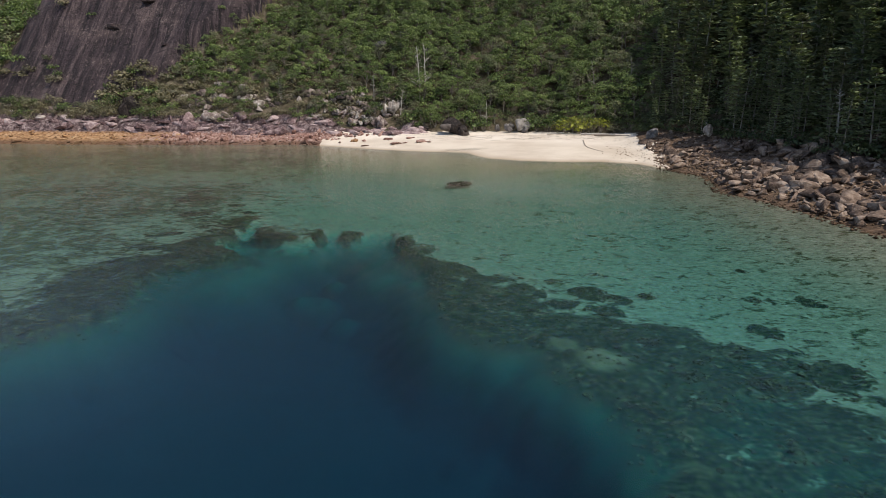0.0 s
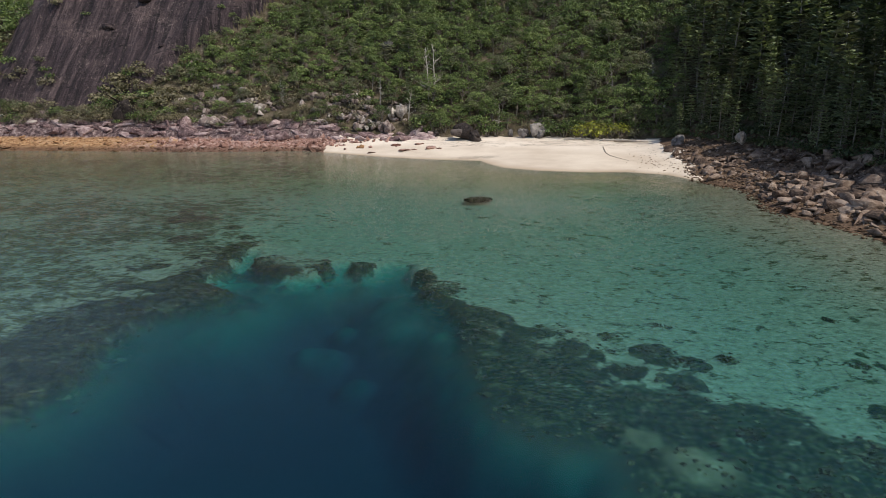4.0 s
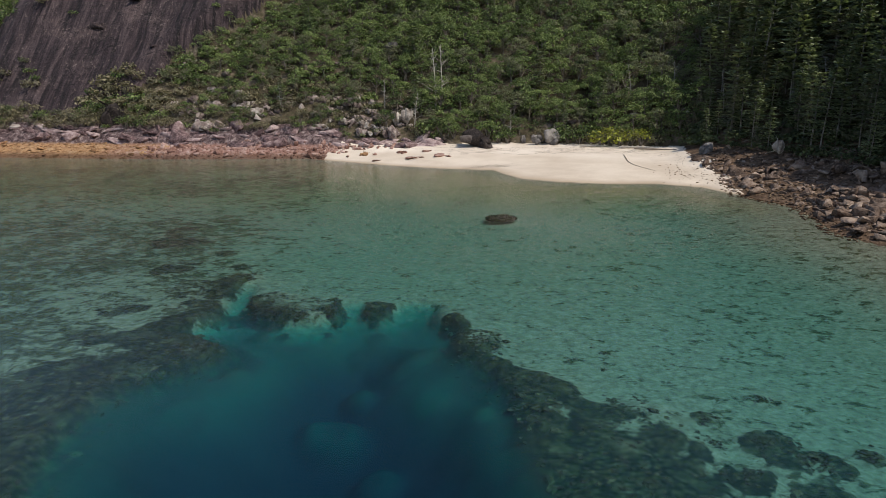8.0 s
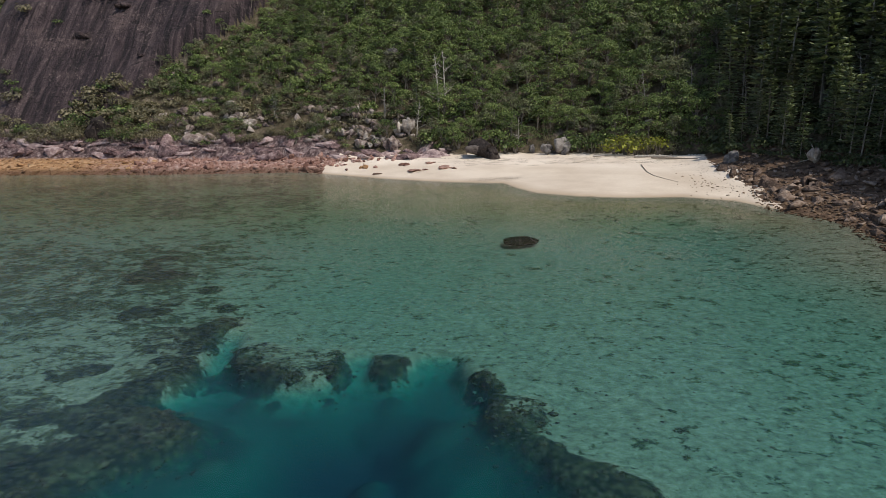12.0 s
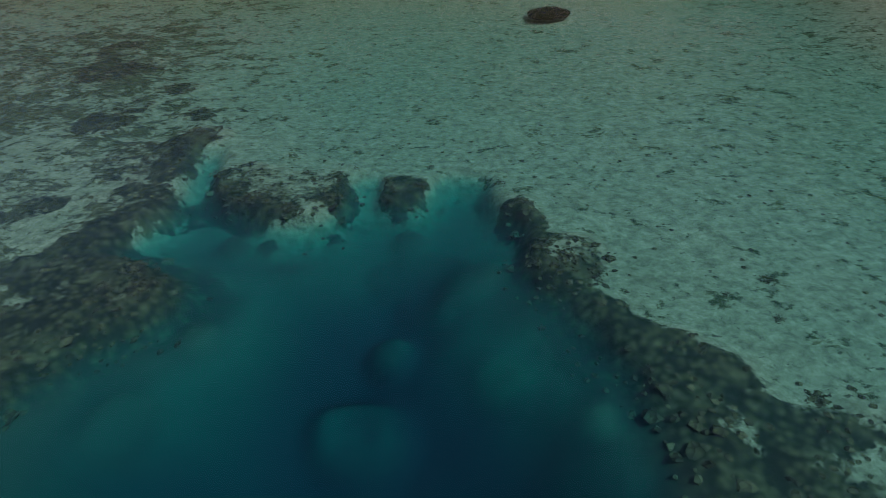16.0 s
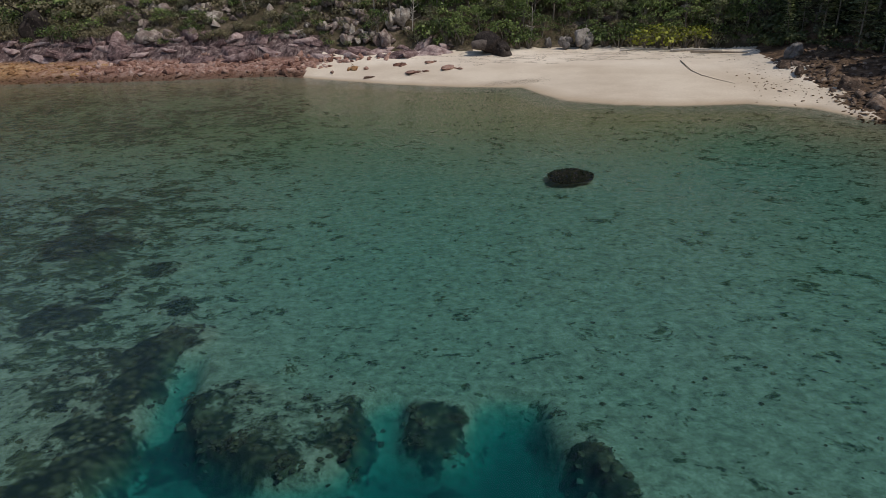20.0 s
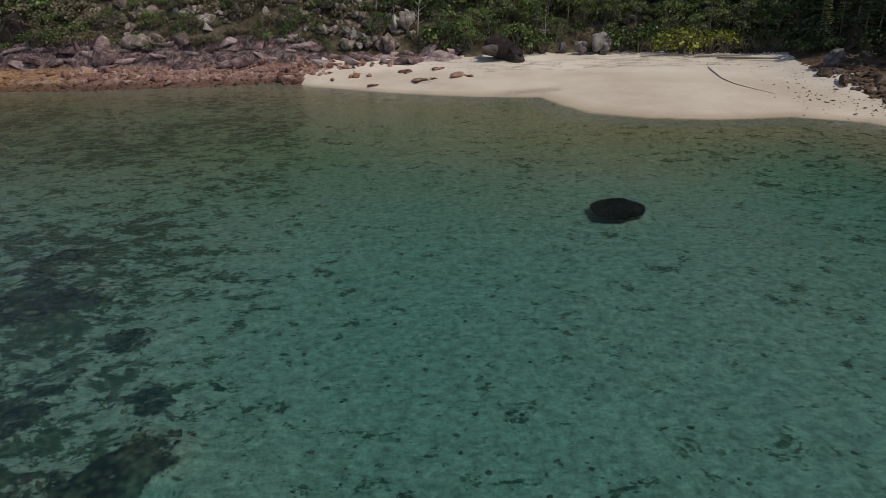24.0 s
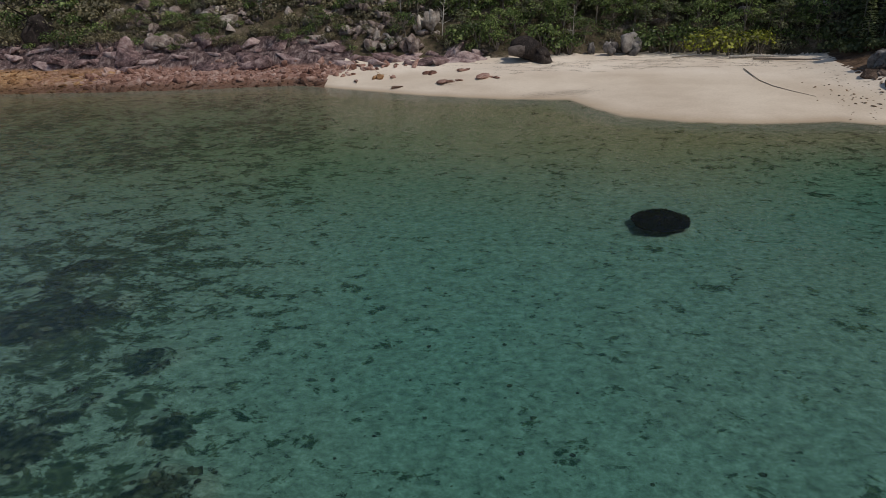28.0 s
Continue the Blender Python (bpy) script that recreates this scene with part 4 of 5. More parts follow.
SLOPE_ROCK = make_rock("pinkish_grey_slope_rock", (0.10, 0.075, 0.068), (0.24, 0.185, 0.165), (0.44, 0.38, 0.34), (0.07, 0.06, 0.058))

RUBBLE = make_rock("tan_shore_rubble", (0.075, 0.048, 0.03), (0.20, 0.132, 0.083), (0.36, 0.265, 0.18), (0.10, 0.07, 0.045), 0.25)


def build_rocks():
    rng = np.random.default_rng(33)
    # broken brown rocks of the east shore
    spots, fringe = [], []
    x, y, _ = scatter(28, 60, 40, 128, 0.8, 21)
    d, e = signed_distance(COAST, x, y), signed_distance(FOOT, x, y)
    crest = fbm(x, y, 9, 3, 27)
    for a, b, dd, ee, c in zip(x, y, d, e, crest):
        if right_zone(a, b) > 0.35 and ee < 2:
            front = 1 - float(smooth(90, 100, b))
            if dd > 1.2 + 1.5 * c:
                s = rng.uniform(0.35, 0.95) + front * rng.uniform(0.0, 0.5) + (rng.random() < 0.10 + 0.14 * front) * rng.uniform(0.5, 2.2)
                spots.append((a, b, s * (1.0 + 0.5 * c)))
            elif dd > 0.1 and rng.random() < 0.3 * front:
                spots.append((a, b, rng.uniform(0.6, 1.5)))
    x, y, _ = scatter(28, 56, 40, 128, 0.5, 26)
    d = signed_distance(COAST, x, y)
    for a, b, dd in zip(x, y, d):
        if -1.4 < dd < 5 and right_zone(a, b) > 0.25 and rng.random() < 0.75:
            fringe.append((a, b, rng.uniform(0.16, 0.5)))
    spots.sort(key=lambda q: -q[2])
    rocks("shore_rock", JAGGED, BROWN_ROCK, spots, "jagged brown shore rock piled on the rocky point", "rocks of the east shore", "brown rubble of the rocky shore", along=1.3)
    v, f, _ = joined(JAGGED, [k % 10 for k in range(len(fringe))], [spin(a, b, z + 0.04, rng.uniform(0, 6.28), s, 0.3) for (a, b, s), z in zip(fringe, height(np.array([q[0] for q in fringe]), np.array([q[1] for q in fringe])))])
    tagged(new("shore_rubble", quads_mesh("shore_rubble", v, f, RUBBLE)), "fine tan-brown rubble along the water's edge", "rocks", kind="stuff")
    # pink and ochre rubble of the west shelf, purple bank behind it
    for mat, x0, x1, lo, hi, seed, label in ((OCHRE_ROCK, -125, -62, 0.0, 0.8, 22, "flat ochre rock of the shore shelf"),
                                             (PINK_ROCK, -64, -12, 0.0, 0.85, 23, "pink weathered rock of the shore shelf")):
        spots = []
        x, y, _ = scatter(x0, x1, 120, 152, 1.0, seed)
        d, e = signed_distance(COAST, x, y), signed_distance(FOOT, x, y)
        u = d / np.maximum(d - e, 0.01)
        for a, b, q, dd in zip(x, y, u, d):
            edge = smooth(-22, -32, a)
            if lo <= q + 0.02 and dd > -0.5 and q < hi and (a < -29 or q > 0.35) and (rng.random() < edge or (q > 0.52 + 0.02 * (a + 30) and rng.random() < 0.85 and a < -11)):
                spots.append((a, b, rng.uniform(0.35, 1.0) + (rng.random() < 0.12) * rng.uniform(0.3, 1.6) + (a > -33) * rng.uniform(0.2, 0.9)))
        spots.sort(key=lambda q: -q[2])
        rocks("shelf_rock", SLAB if mat is OCHRE_ROCK else BROKEN, mat, spots, label, "rocks of the west shore", "rubble of the shore shelf", 140, 0.33)
    spots = []
    x, y, _ = scatter(-125, -8, 140, 156, 1.9, 24)
    e = signed_distance(FOOT, x, y)
    for a, b, ee in zip(x, y, e):
        if -2.6 < ee < 1.8 and rng.random() < 0.85:
            spots.append((a, b, rng.uniform(1.0, 3.4)))
    spots.sort(key=lambda q: -q[2])
    rocks("bank_rock", BEDDED, PURPLE_ROCK, spots, "dark purple-brown rock of the shore bank with pale streaks", "bank rocks", "rocks of the shore bank", sink=0.34, along=0.0)
    # grey boulders on the lower slopes
    spots = []
    x, y, _ = scatter(-110, 70, 60, 175, 3.0, 25)
    e = signed_distance(FOOT, x, y)
    for a, b, ee in zip(x, y, e):
        if 1 < ee < 22 and cliff_mask(np.array([a]), np.array([b]), np.array([ee]))[0] < 0.1 and rng.random() < (0.9 if a < -12 else 0.25) * (1 - ee / 26):
            spots.append((a, b, rng.uniform(0.6, 1.6) + (rng.random() < 0.2) * rng.uniform(0.4, 1.6)))
    spots.sort(key=lambda q: -q[2])
    rocks("boulder", BROKEN, SLOPE_ROCK, spots, "pale grey granite boulder among the scrub", "slope boulders", "granite boulders of the slope", sink=0.15)


build_rocks()


# ---- shrubs of the slopes and the beach edge ----
def build_shrubs():
    x, y, rng = scatter(-135, 40, 140, 235, 1.7, 31)
    e = signed_distance(FOOT, x, y)
    cm = cliff_mask(x, y, e)
    west = smooth(-20, -45, x)
    tuft = (fbm(x, y, 7, 3, 33) > 0.25) & (cm < 0.95)
    keep = (e > 0.6) & (e < 75) & (((cm < 0.25) & (rng.random(len(x)) < 0.24 + 0.45 * smooth(2, -12, x) * (1 - west) + 0.66 * west + 0.7 * (e < 9) * (x > -14))) | ((cm > 0.25) & (fbm(x, y, 6, 3, 37) > 0.3) & (rng.random(len(x)) < 0.3)) | (tuft & (rng.random(len(x)) < 0.25 * west)))
    clump = ((x + 80) / 7.5) ** 2 + ((y - 158) / 5.0) ** 2 + 0.5 * fbm(x, y, 4, 3, 34) < 1
    keep |= clump & (rng.random(len(x)) < 0.8)
    x, y, e = x[keep], y[keep], e[keep]
    z = height(x, y)
    size = rng.uniform(0.6, 1.5, len(x)) * (1 + 0.4 * smooth(-60, -75, x))
    poses = [spin(a, b, c, t, s, 0.1) for a, b, c, t, s in zip(x, y, z, rng.uniform(0, 6.28, len(x)), size)]
    order = np.argsort(e)
    dry = rng.random(len(x)) < 0.15 + 0.55 * smooth(-10, -24, x) * smooth(16, 9, e)
    for n, i in enumerate(order[:240]):
        if dry[i]:
            plant("shrub", DRY_MESHES, n, poses[i], "dry olive-brown shrub on the rocky slope", "shrub", "shrubs of the slope")
        else:
            plant("shrub", SHRUB_MESHES, n, poses[i], "rounded green shrub on the rocky slope", "shrub", "shrubs of the slope")
    for name, flag, mat in (("scrub", False, LEAF_MID_MANY), ("dry_scrub", True, LEAF_DRY_MANY)):
        rest = [i for i in order[240:] if dry[i] == flag]
        tones = rng.uniform(0, 1, len(rest))
        v, f, t = joined([k[1] for k in SHRUB_KINDS], [int(i) % 5 for i in rest], [poses[i] for i in rest], tones)
        me = quads_mesh(name, v, f, mat)
        point_values(me, "tone", t)
        tagged(new(name, me), "low scrub covering the rocky slope", "shrubs", kind="stuff")
    # bright bushes along the top of the beach
    for k, (bx, by, s, lime) in enumerate(((16.6, 148.2, 1.5, 0), (18.8, 147.2, 1.7, 0), (20.6, 147.4, 1.6, 0), (22.6, 146.4, 1.3, 1), (24.2, 145.9, 1.2, 1), (25.8, 144.9, 1.2, 1),
                                           (27.6, 144.4, 1.1, 1), (29.3, 143.7, 1.0, 1), (14.8, 149.2, 1.4, 0), (5.0, 148.2, 1.2, 0), (3.2, 147.9, 1.4, 0), (-5.5, 147.6, 1.3, 0),
                                           (-8.2, 148.2, 1.5, 0), (32.0, 141.9, 1.0, 0), (1.2, 148.6, 1.6, 0), (-11.0, 148.6, 1.4, 0))):
        m = spin(bx, by - 0.4 - 1.2 * lime, z_at(bx, by), k * 1.3, s * (1.9 if lime else 1.5))
        if lime:
            plant("bush", LIME_MESHES, k, m, "bright yellow-green bush at the top of the beach", "bush", "beach bushes")
        else:
            plant("bush", SHRUB_MESHES, k, m, "dense green bush at the top of the beach", "bush", "beach bushes")


def build_undergrowth():
    x, y, rng = scatter(-14, 78, 48, 156, 1.5, 36)
    e = signed_distance(FOOT, x, y)
    keep = (e > -1.6) & (e < 9) & (pine_share(x, y, e) > 0.2) & (rng.random(len(x)) < 0.75)
    x, y = x[keep], y[keep]
    z = height(x, y)
    poses = [spin(a, b, c, t, s, 0.1) for a, b, c, t, s in zip(x, y, z, rng.uniform(0, 6.28, len(x)), rng.uniform(0.6, 1.5, len(x)))]
    v, f, t = joined([k[1] for k in SHRUB_KINDS], [k % 5 for k in range(len(x))], poses, rng.uniform(0, 1, len(x)))
    me = quads_mesh("undergrowth", v, f, LEAF_UNDER_SHADED)
    point_values(me, "tone", t)
    tagged(new("undergrowth", me), "green undergrowth below the pines, coloured darker for their shade", "shrubs", kind="stuff")


build_undergrowth()
LEAF_DRY_MANY = make_leaves("far_dry_leaves", (0.075, 0.07, 0.036), (0.165, 0.145, 0.082), (0.28, 0.24, 0.15), True)
build_shrubs()


# ---- dead and pale trees ----
GREY_WOOD = make_bark("grey_dead_wood", (0.15, 0.135, 0.12), (0.34, 0.315, 0.285))


def build_dead_trees():
    meshes = [quads_mesh("dead_wood", *k, PALE_BARK, True) for k in DEAD_KINDS]
    grey = [quads_mesh("dead_wood", *k, GREY_WOOD, True) for k in DEAD_KINDS]
    for k, (x, y, s) in enumerate(((-9.7, 154.5, 1.7), (-8.4, 155.5, 1.45), (-13.6, 150.5, 0.8), (49.8, 89.8, 1.0), (-42.5, 155, 0.75), (5.5, 149.5, 0.7))):
        ob = tagged(new("dead_tree", meshes[k % 4]), "bare bleached dead tree among the green", "tree", "dead trees")
        ob.matrix_world = spin(x, y, z_at(x, y) - 0.2, k * 2.1, s, 0.05)
    x, y, rng = scatter(-60, 110, 60, 215, 7.0, 44)
    e = signed_distance(FOOT, x, y)
    n = 0
    for a, b, ee in zip(x, y, e):
        if 6 < ee < 55 and n < 100 and cliff_mask(np.array([a]), np.array([b]), np.array([ee]))[0] < 0.2:
            ob = tagged(new("dead_tree", grey[n % 4]), "bare grey dead tree in the wood", "tree", "dead trees")
            ob.matrix_world = spin(a, b, z_at(a, b) - 0.2, rng.uniform(0, 6.28), rng.uniform(0.6, 1.1), rng.uniform(0, 0.2))
            n += 1


build_dead_trees()


# ---- single boulders that stand out ----
DARK_ROCK = make_rock("black_stained_rock", (0.022, 0.018, 0.017), (0.05, 0.04, 0.036), (0.13, 0.11, 0.10), (0.16, 0.13, 0.12))
WHITE_ROCK = make_rock("pale_bare_rock", (0.10, 0.08, 0.068), (0.30, 0.255, 0.22), (0.54, 0.49, 0.44), (0.13, 0.10, 0.085))


def lone(name, kinds, k, mat, x, y, wide, deep, tall, label, turn=0.0, sink=0.15, lift=0.0):
    rng = np.random.default_rng(int(abs(x) * 10 + abs(y)))
    blocks = [Matrix.Diagonal((1, 1, 1, 1))]
    for q in range(3):
        t = rng.uniform(0, 6.28)
        blocks.append(Matrix.Translation((0.34 * math.cos(t), 0.34 * math.sin(t), rng.uniform(-0.2, 0.12))) @ Euler((rng.uniform(-0.6, 0.6), rng.uniform(-0.6, 0.6), t)).to_matrix().to_4x4()
                      @ Matrix.Diagonal((0.7, 0.6, 0.72, 1)))
    v, f, _ = joined(kinds, [(k + q) % len(kinds) for q in range(4)], blocks)
    span = v.max(0) - v.min(0)
    ob = tagged(new(name, quads_mesh(name, v, f, mat)), label, "rock")
    ob.matrix_world = (Matrix.Translation((x, y, z_at(x, y) + lift + tall * (0.5 - sink))) @ Euler((0, 0, turn)).to_matrix().to_4x4()
                       @ Matrix.Diagonal((wide / span[0], deep / span[1], tall / span[2], 1)))
    return ob


FINE = [craggy(600 + k, 18 + k, 0.8) for k in range(8)]
lone("boulder", ROUND, 0, DARK_ROCK, -1.0, 144.0, 6.4, 3.8, 4.0, "large black-stained boulder at the top of the sand", 0.1)
lone("boulder", FINE, 1, DARK_ROCK, -7.4, 146.6, 2.2, 1.8, 1.7, "black-stained boulder beside the bushes", 0.7)
lone("boulder", FINE, 2, DARK_ROCK, -10.4, 146.4, 2.2, 1.7, 1.4, "dark rounded boulder beside the bushes", 1.3)
lone("boulder", FINE, 3, GREY_ROCK, 8.0, 147.8, 2.2, 1.8, 2.7, "upright grey granite boulder behind the beach", 0.4)
lone("boulder", FINE, 4, GREY_ROCK, 10.4, 146.6, 5.4, 3.4, 3.0, "broad grey granite boulder behind the beach", 0.2)
lone("boulder", FINE, 5, GREY_ROCK, 13.3, 147.4, 5.0, 3.6, 4.2, "tall rounded grey granite boulder behind the beach", 0.9)
lone("boulder", FINE, 6, SLOPE_ROCK, -57.5, 149.8, 5.2, 3.6, 4.0, "large rounded boulder with rusty streaks on the bank", 0.3, 0.32)
lone("boulder", FINE, 7, PURPLE_ROCK, -62.0, 149.2, 5.0, 3.0, 3.4, "leaning purple-grey boulder on the bank", 1.0, 0.32)
lone("boulder", FINE, 2, PURPLE_ROCK, -66.5, 149.0, 3.0, 2.4, 2.4, "dark leaning slab of rock on the bank", 2.0, 0.2)
lone("boulder", BROKEN, 1, WHITE_ROCK, -15.2, 150.5, 2.4, 1.8, 3.2, "pale bare rock outcrop among the trees", 0.5, 0.1, 1.2)
lone("boulder", BROKEN, 2, WHITE_ROCK, -17.0, 150.9, 2.4, 2.0, 2.6, "pale bare rock outcrop among the trees", 1.5, 0.1, 0.6)
lone("boulder", FINE, 1, GREY_ROCK, -20.2, 166.0, 4.6, 3.5, 3.0, "flat-topped rock outcrop high in the wood", 0.2, 0.0, 2.2)
lone("boulder", FINE, 3, DARK_ROCK, -77.5, 151.5, 10.5, 4.5, 7.5, "smooth dark slab of rock above the shore", 0.15, 0.25)
for x, y, w, d, h, turn in ((-70.0, 186.0, 13.0, 6.0, 3.6, 0.1), (-60.5, 187.5, 9.0, 6.0, 3.0, -0.15), (-84.0, 178.0, 7.0, 4.0, 2.2, 0.2), (-92.0, 172.0, 5.0, 3.5, 2.0, -0.2), (-76.0, 168.0, 4.5, 2.5, 1.4, 0.15)):
    lone("cliff_ledge", FINE, int(w) % 8, CLIFF, x, y, w, d, h, "dark streaked rock ledge jutting from the bare cliff", turn, 0.3)
lone("boulder", FINE, 0, GREY_ROCK, 36.2, 126.4, 3.4, 2.6, 2.6, "grey boulder at the end of the beach", 0.6)
# next two: grey boulders in pale rock, the colour standing in for sunlight
lone("boulder", FINE, 4, WHITE_ROCK, 42.4, 114.8, 4.4, 3.2, 3.4, "split grey boulder at the foot of the pines, lightened as if sunlit", 1.2, 0.1)
lone("boulder", FINE, 5, WHITE_ROCK, 48.6, 121.8, 6.0, 4.2, 4.6, "large grey granite boulder under the pines, lightened as if sunlit", 0.2, 0.1)
lone("boulder", BROKEN, 4, WHITE_ROCK, 47.5, 121.5, 3.2, 2.2, 2.8, "pale leaning rock under the pines", 0.4, 0.0, 1.0)
lone("boulder", FINE, 6, BROWN_ROCK, 43.6, 101.0, 3.0, 2.6, 2.2, "brown boulder among the shore rocks", 0.9)
lone("boulder", FINE, 7, BROWN_ROCK, 41.0, 91.0, 3.2, 2.6, 2.0, "brown boulder among the shore rocks", 2.2)
lone("boulder", SLAB, 1, BROWN_ROCK, 36.4, 82.2, 3.4, 2.4, 1.0, "flat brown slab at the water's edge", 0.2)
lone("boulder", SLAB, 2, BROWN_ROCK, 35.4, 79.4, 2.6, 2.0, 0.8, "flat brown slab at the water's edge", 1.0)
rng_out = np.random.default_rng(81)
for k in range(130):
    cx, cy, sx = ((-25.5, 151.5, 6.0), (-34.0, 152.0, 8.0), (-49.0, 152.5, 8.0), (-61.0, 151.5, 6.0), (-19.5, 150.5, 5.0))[k % 5]
    x, y, w = cx + rng_out.normal(0, sx * 0.5), cy + rng_out.uniform(-2.5, 6.0), rng_out.uniform(0.9, 3.4)
    lone("outcrop", FINE if k < 40 else BROKEN, k % 8, (WHITE_ROCK if k % 4 == 0 else SLOPE_ROCK), x, y, w, w * 0.8, w * rng_out.uniform(0.45, 0.85), "weathered pinkish-grey rock outcrop among dry scrub", k * 0.7, 0.28)
for k, (x, y, w, h) in enumerate(((-21.6, 138.4, 2.2, 1.8), (-19.4, 138.2, 2.0, 1.5), (-18.3, 132.9, 2.6, 0.9), (-12.4, 134.2, 3.6, 1.0), (-10.4, 134.6, 2.0, 0.8),
                                  (-7.2, 136.2, 3.2, 1.3), (-5.6, 135.4, 1.6, 0.7), (-10.2, 140.4, 2.4, 0.7), (-14.5, 139.6, 2.6, 1.4), (-24.4, 137.2, 1.8, 1.2))):
    lone("beach_rock", FINE, k % 8, OCHRE_ROCK if k == 0 else PINK_ROCK, x, y, w * 1.15, w * 0.85, h * (0.95 if k == 0 else 0.65), "weathered ochre stone resting on the sand" if k == 0 else "low pink-brown rock half buried in the sand", k * 0.9, 0.34)


# ---- coral heads ----
def make_coral(name, a, b, c):
    g = Graph(name)
    p = g.position()
    knob = g.spots(p, 4.2)
    n = g.noise(p, 1.3, 6, 0.7)
    color = g.ramp(knob, (0.0, a), (0.4, b), (0.75, c))
    isl = g.t.nodes.new("ShaderNodeNewGeometry").outputs["Random Per Island"]
    color = g.mix(g.fade(isl, 0.72, 1.0), color, g.mix(0.5, color, (0.17, 0.16, 0.10)))
    color = g.mix(g.fade(n, 0.56, 0.70), color, g.mix(0.3, a, (0.19, 0.18, 0.11)))
    g.bump(knob, 1.0, 0.15)
    # coral colour also carries the light loss of the water above it
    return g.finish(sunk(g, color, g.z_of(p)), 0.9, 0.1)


CORAL_DARK = make_coral("dark_coral", (0.080, 0.080, 0.044), (0.048, 0.047, 0.027), (0.018, 0.018, 0.011))


def knob(seed):
    """The upper half of a lumpy coral colony."""
    bm = bmesh.new()
    bmesh.ops.create_icosphere(bm, subdivisions=1, radius=1.0)
    bmesh.ops.delete(bm, geom=[v for v in bm.verts if v.co.z < -0.3], context="VERTS")
    bm.verts.index_update()
    v = np.array([p.co[:] for p in bm.verts])
    f = np.array([[q.index for q in p.verts] for p in bm.faces])
    bm.free()
    return v * (1 + 0.45 * fbm(v[:, 0] * 1.3 + seed * 9, v[:, 1] + v[:, 2], 0.7, 2, 800 + seed))[:, None] * (1, 0.9, 0.42), f


KNOBS = [knob(k) for k in range(6)]


def coral_head(seed, count=150):
    """A low patchy colony of many knobs of different size with gaps between them, one metre in radius."""
    rng = np.random.default_rng(seed)
    poses = [spin(0.05, 0, -0.12, seed, 0.6, 0, 0.5)]
    for k in range(count):
        t, r = rng.uniform(0, 2 * math.pi), math.sqrt(rng.uniform(0, 1))
        edge = 1 + 0.25 * math.sin(2 * t + seed) + 0.2 * math.sin(5 * t + 2 * seed)
        s = rng.uniform(0.05, 0.14) * (1.25 - 0.4 * r) + (rng.random() < 0.06) * 0.08
        poses.append(spin(r * edge * math.cos(t), r * edge * math.sin(t), 0.20 * (1 - r * r) + rng.uniform(-0.06, 0.02), rng.uniform(0, 6.28), s, 0.3))
    v, f, _ = joined(KNOBS, [k % 6 for k in range(len(poses))], poses)
    return v, f


HEAD_MESHES = [quads_mesh("coral_head", *coral_head(700 + k), CORAL_DARK, True) for k in range(6)]


# lone heads: x, y, radius
FLAT_HEAD = ((-10.0, 64.8, 0.26), (-7.9, 65.6, 0.22), (-10.1, 63.1, 0.22), (-6.9, 63.1, 0.28), (-8.1, 62.5, 0.22), (-6.6, 61.3, 0.26), (-9.5, 61.1, 0.28), (-8.7, 60.5, 0.36), (-12.8, 60.5, 0.5),
             (-16.1, 60.3, 0.3), (-3.1, 61.7, 0.28), (0.1, 60.1, 0.33), (2.1, 65.4, 0.1), (-14.1, 65.4, 0.2), (-12.4, 63.0, 0.16), (-15.9, 69.6, 0.16), (1.0, 58.1, 0.45), (-7.0, 58.3, 0.6),
             (-6.6, 57.6, 0.4), (-11.9, 59.0, 0.5), (-10.4, 58.1, 0.7), (-8.6, 57.3, 0.7), (-4.6, 58.8, 0.5), (-4.9, 60.2, 0.35), (-3.4, 59.6, 0.45), (1.8, 55.2, 0.7), (2.4, 54.2, 0.7),
             (1.4, 54.0, 0.5), (3.3, 53.4, 0.5), (7.2, 53.0, 0.2), (7.4, 52.5, 0.3), (8.7, 51.3, 0.34), (9.0, 53.3, 0.45), (4.4, 49.0, 0.3), (5.9, 49.6, 0.35), (-12.9, 52.8, 0.8),
             (-12.2, 51.8, 0.7), (-13.4, 51.6, 0.6), (-15.9, 70.0, 0.14), (-24.2, 75.3, 0.3), (-12.4, 65.8, 0.2), (-15.2, 64.6, 0.5), (-14.4, 64.0, 0.6), (15.2, 48.8, 0.7), (12.1, 46.7, 0.5),
             (11.9, 44.9, 0.5), (13.9, 45.1, 0.8), (15.3, 44.0, 0.9), (17.5, 44.3, 0.6), (12.6, 42.7, 0.6), (14.7, 41.2, 0.9), (16.2, 37.3, 0.9), (19.9, 36.0, 0.9), (20.1, 32.8, 0.8), (17.2, 33.6, 0.9),
             (23.9, 44.2, 0.6), (25.3, 50.4, 0.5), (8.5, 47.9, 0.6), (6.9, 51.2, 0.2), (10.6, 49.8, 0.18), (4.3, 61.7, 0.16), (-2.0, 64.2, 0.14))
for k, (x, y, s) in enumerate(FLAT_HEAD):
    ob = tagged(new("coral_head", HEAD_MESHES[k % 6]), "dark brown knobbly coral head on the reef", "coral", "coral heads")
    ob.matrix_world = spin(x, y, z_at(x, y) - 0.03, k * 1.7, s * 0.85, 0, 0.9)

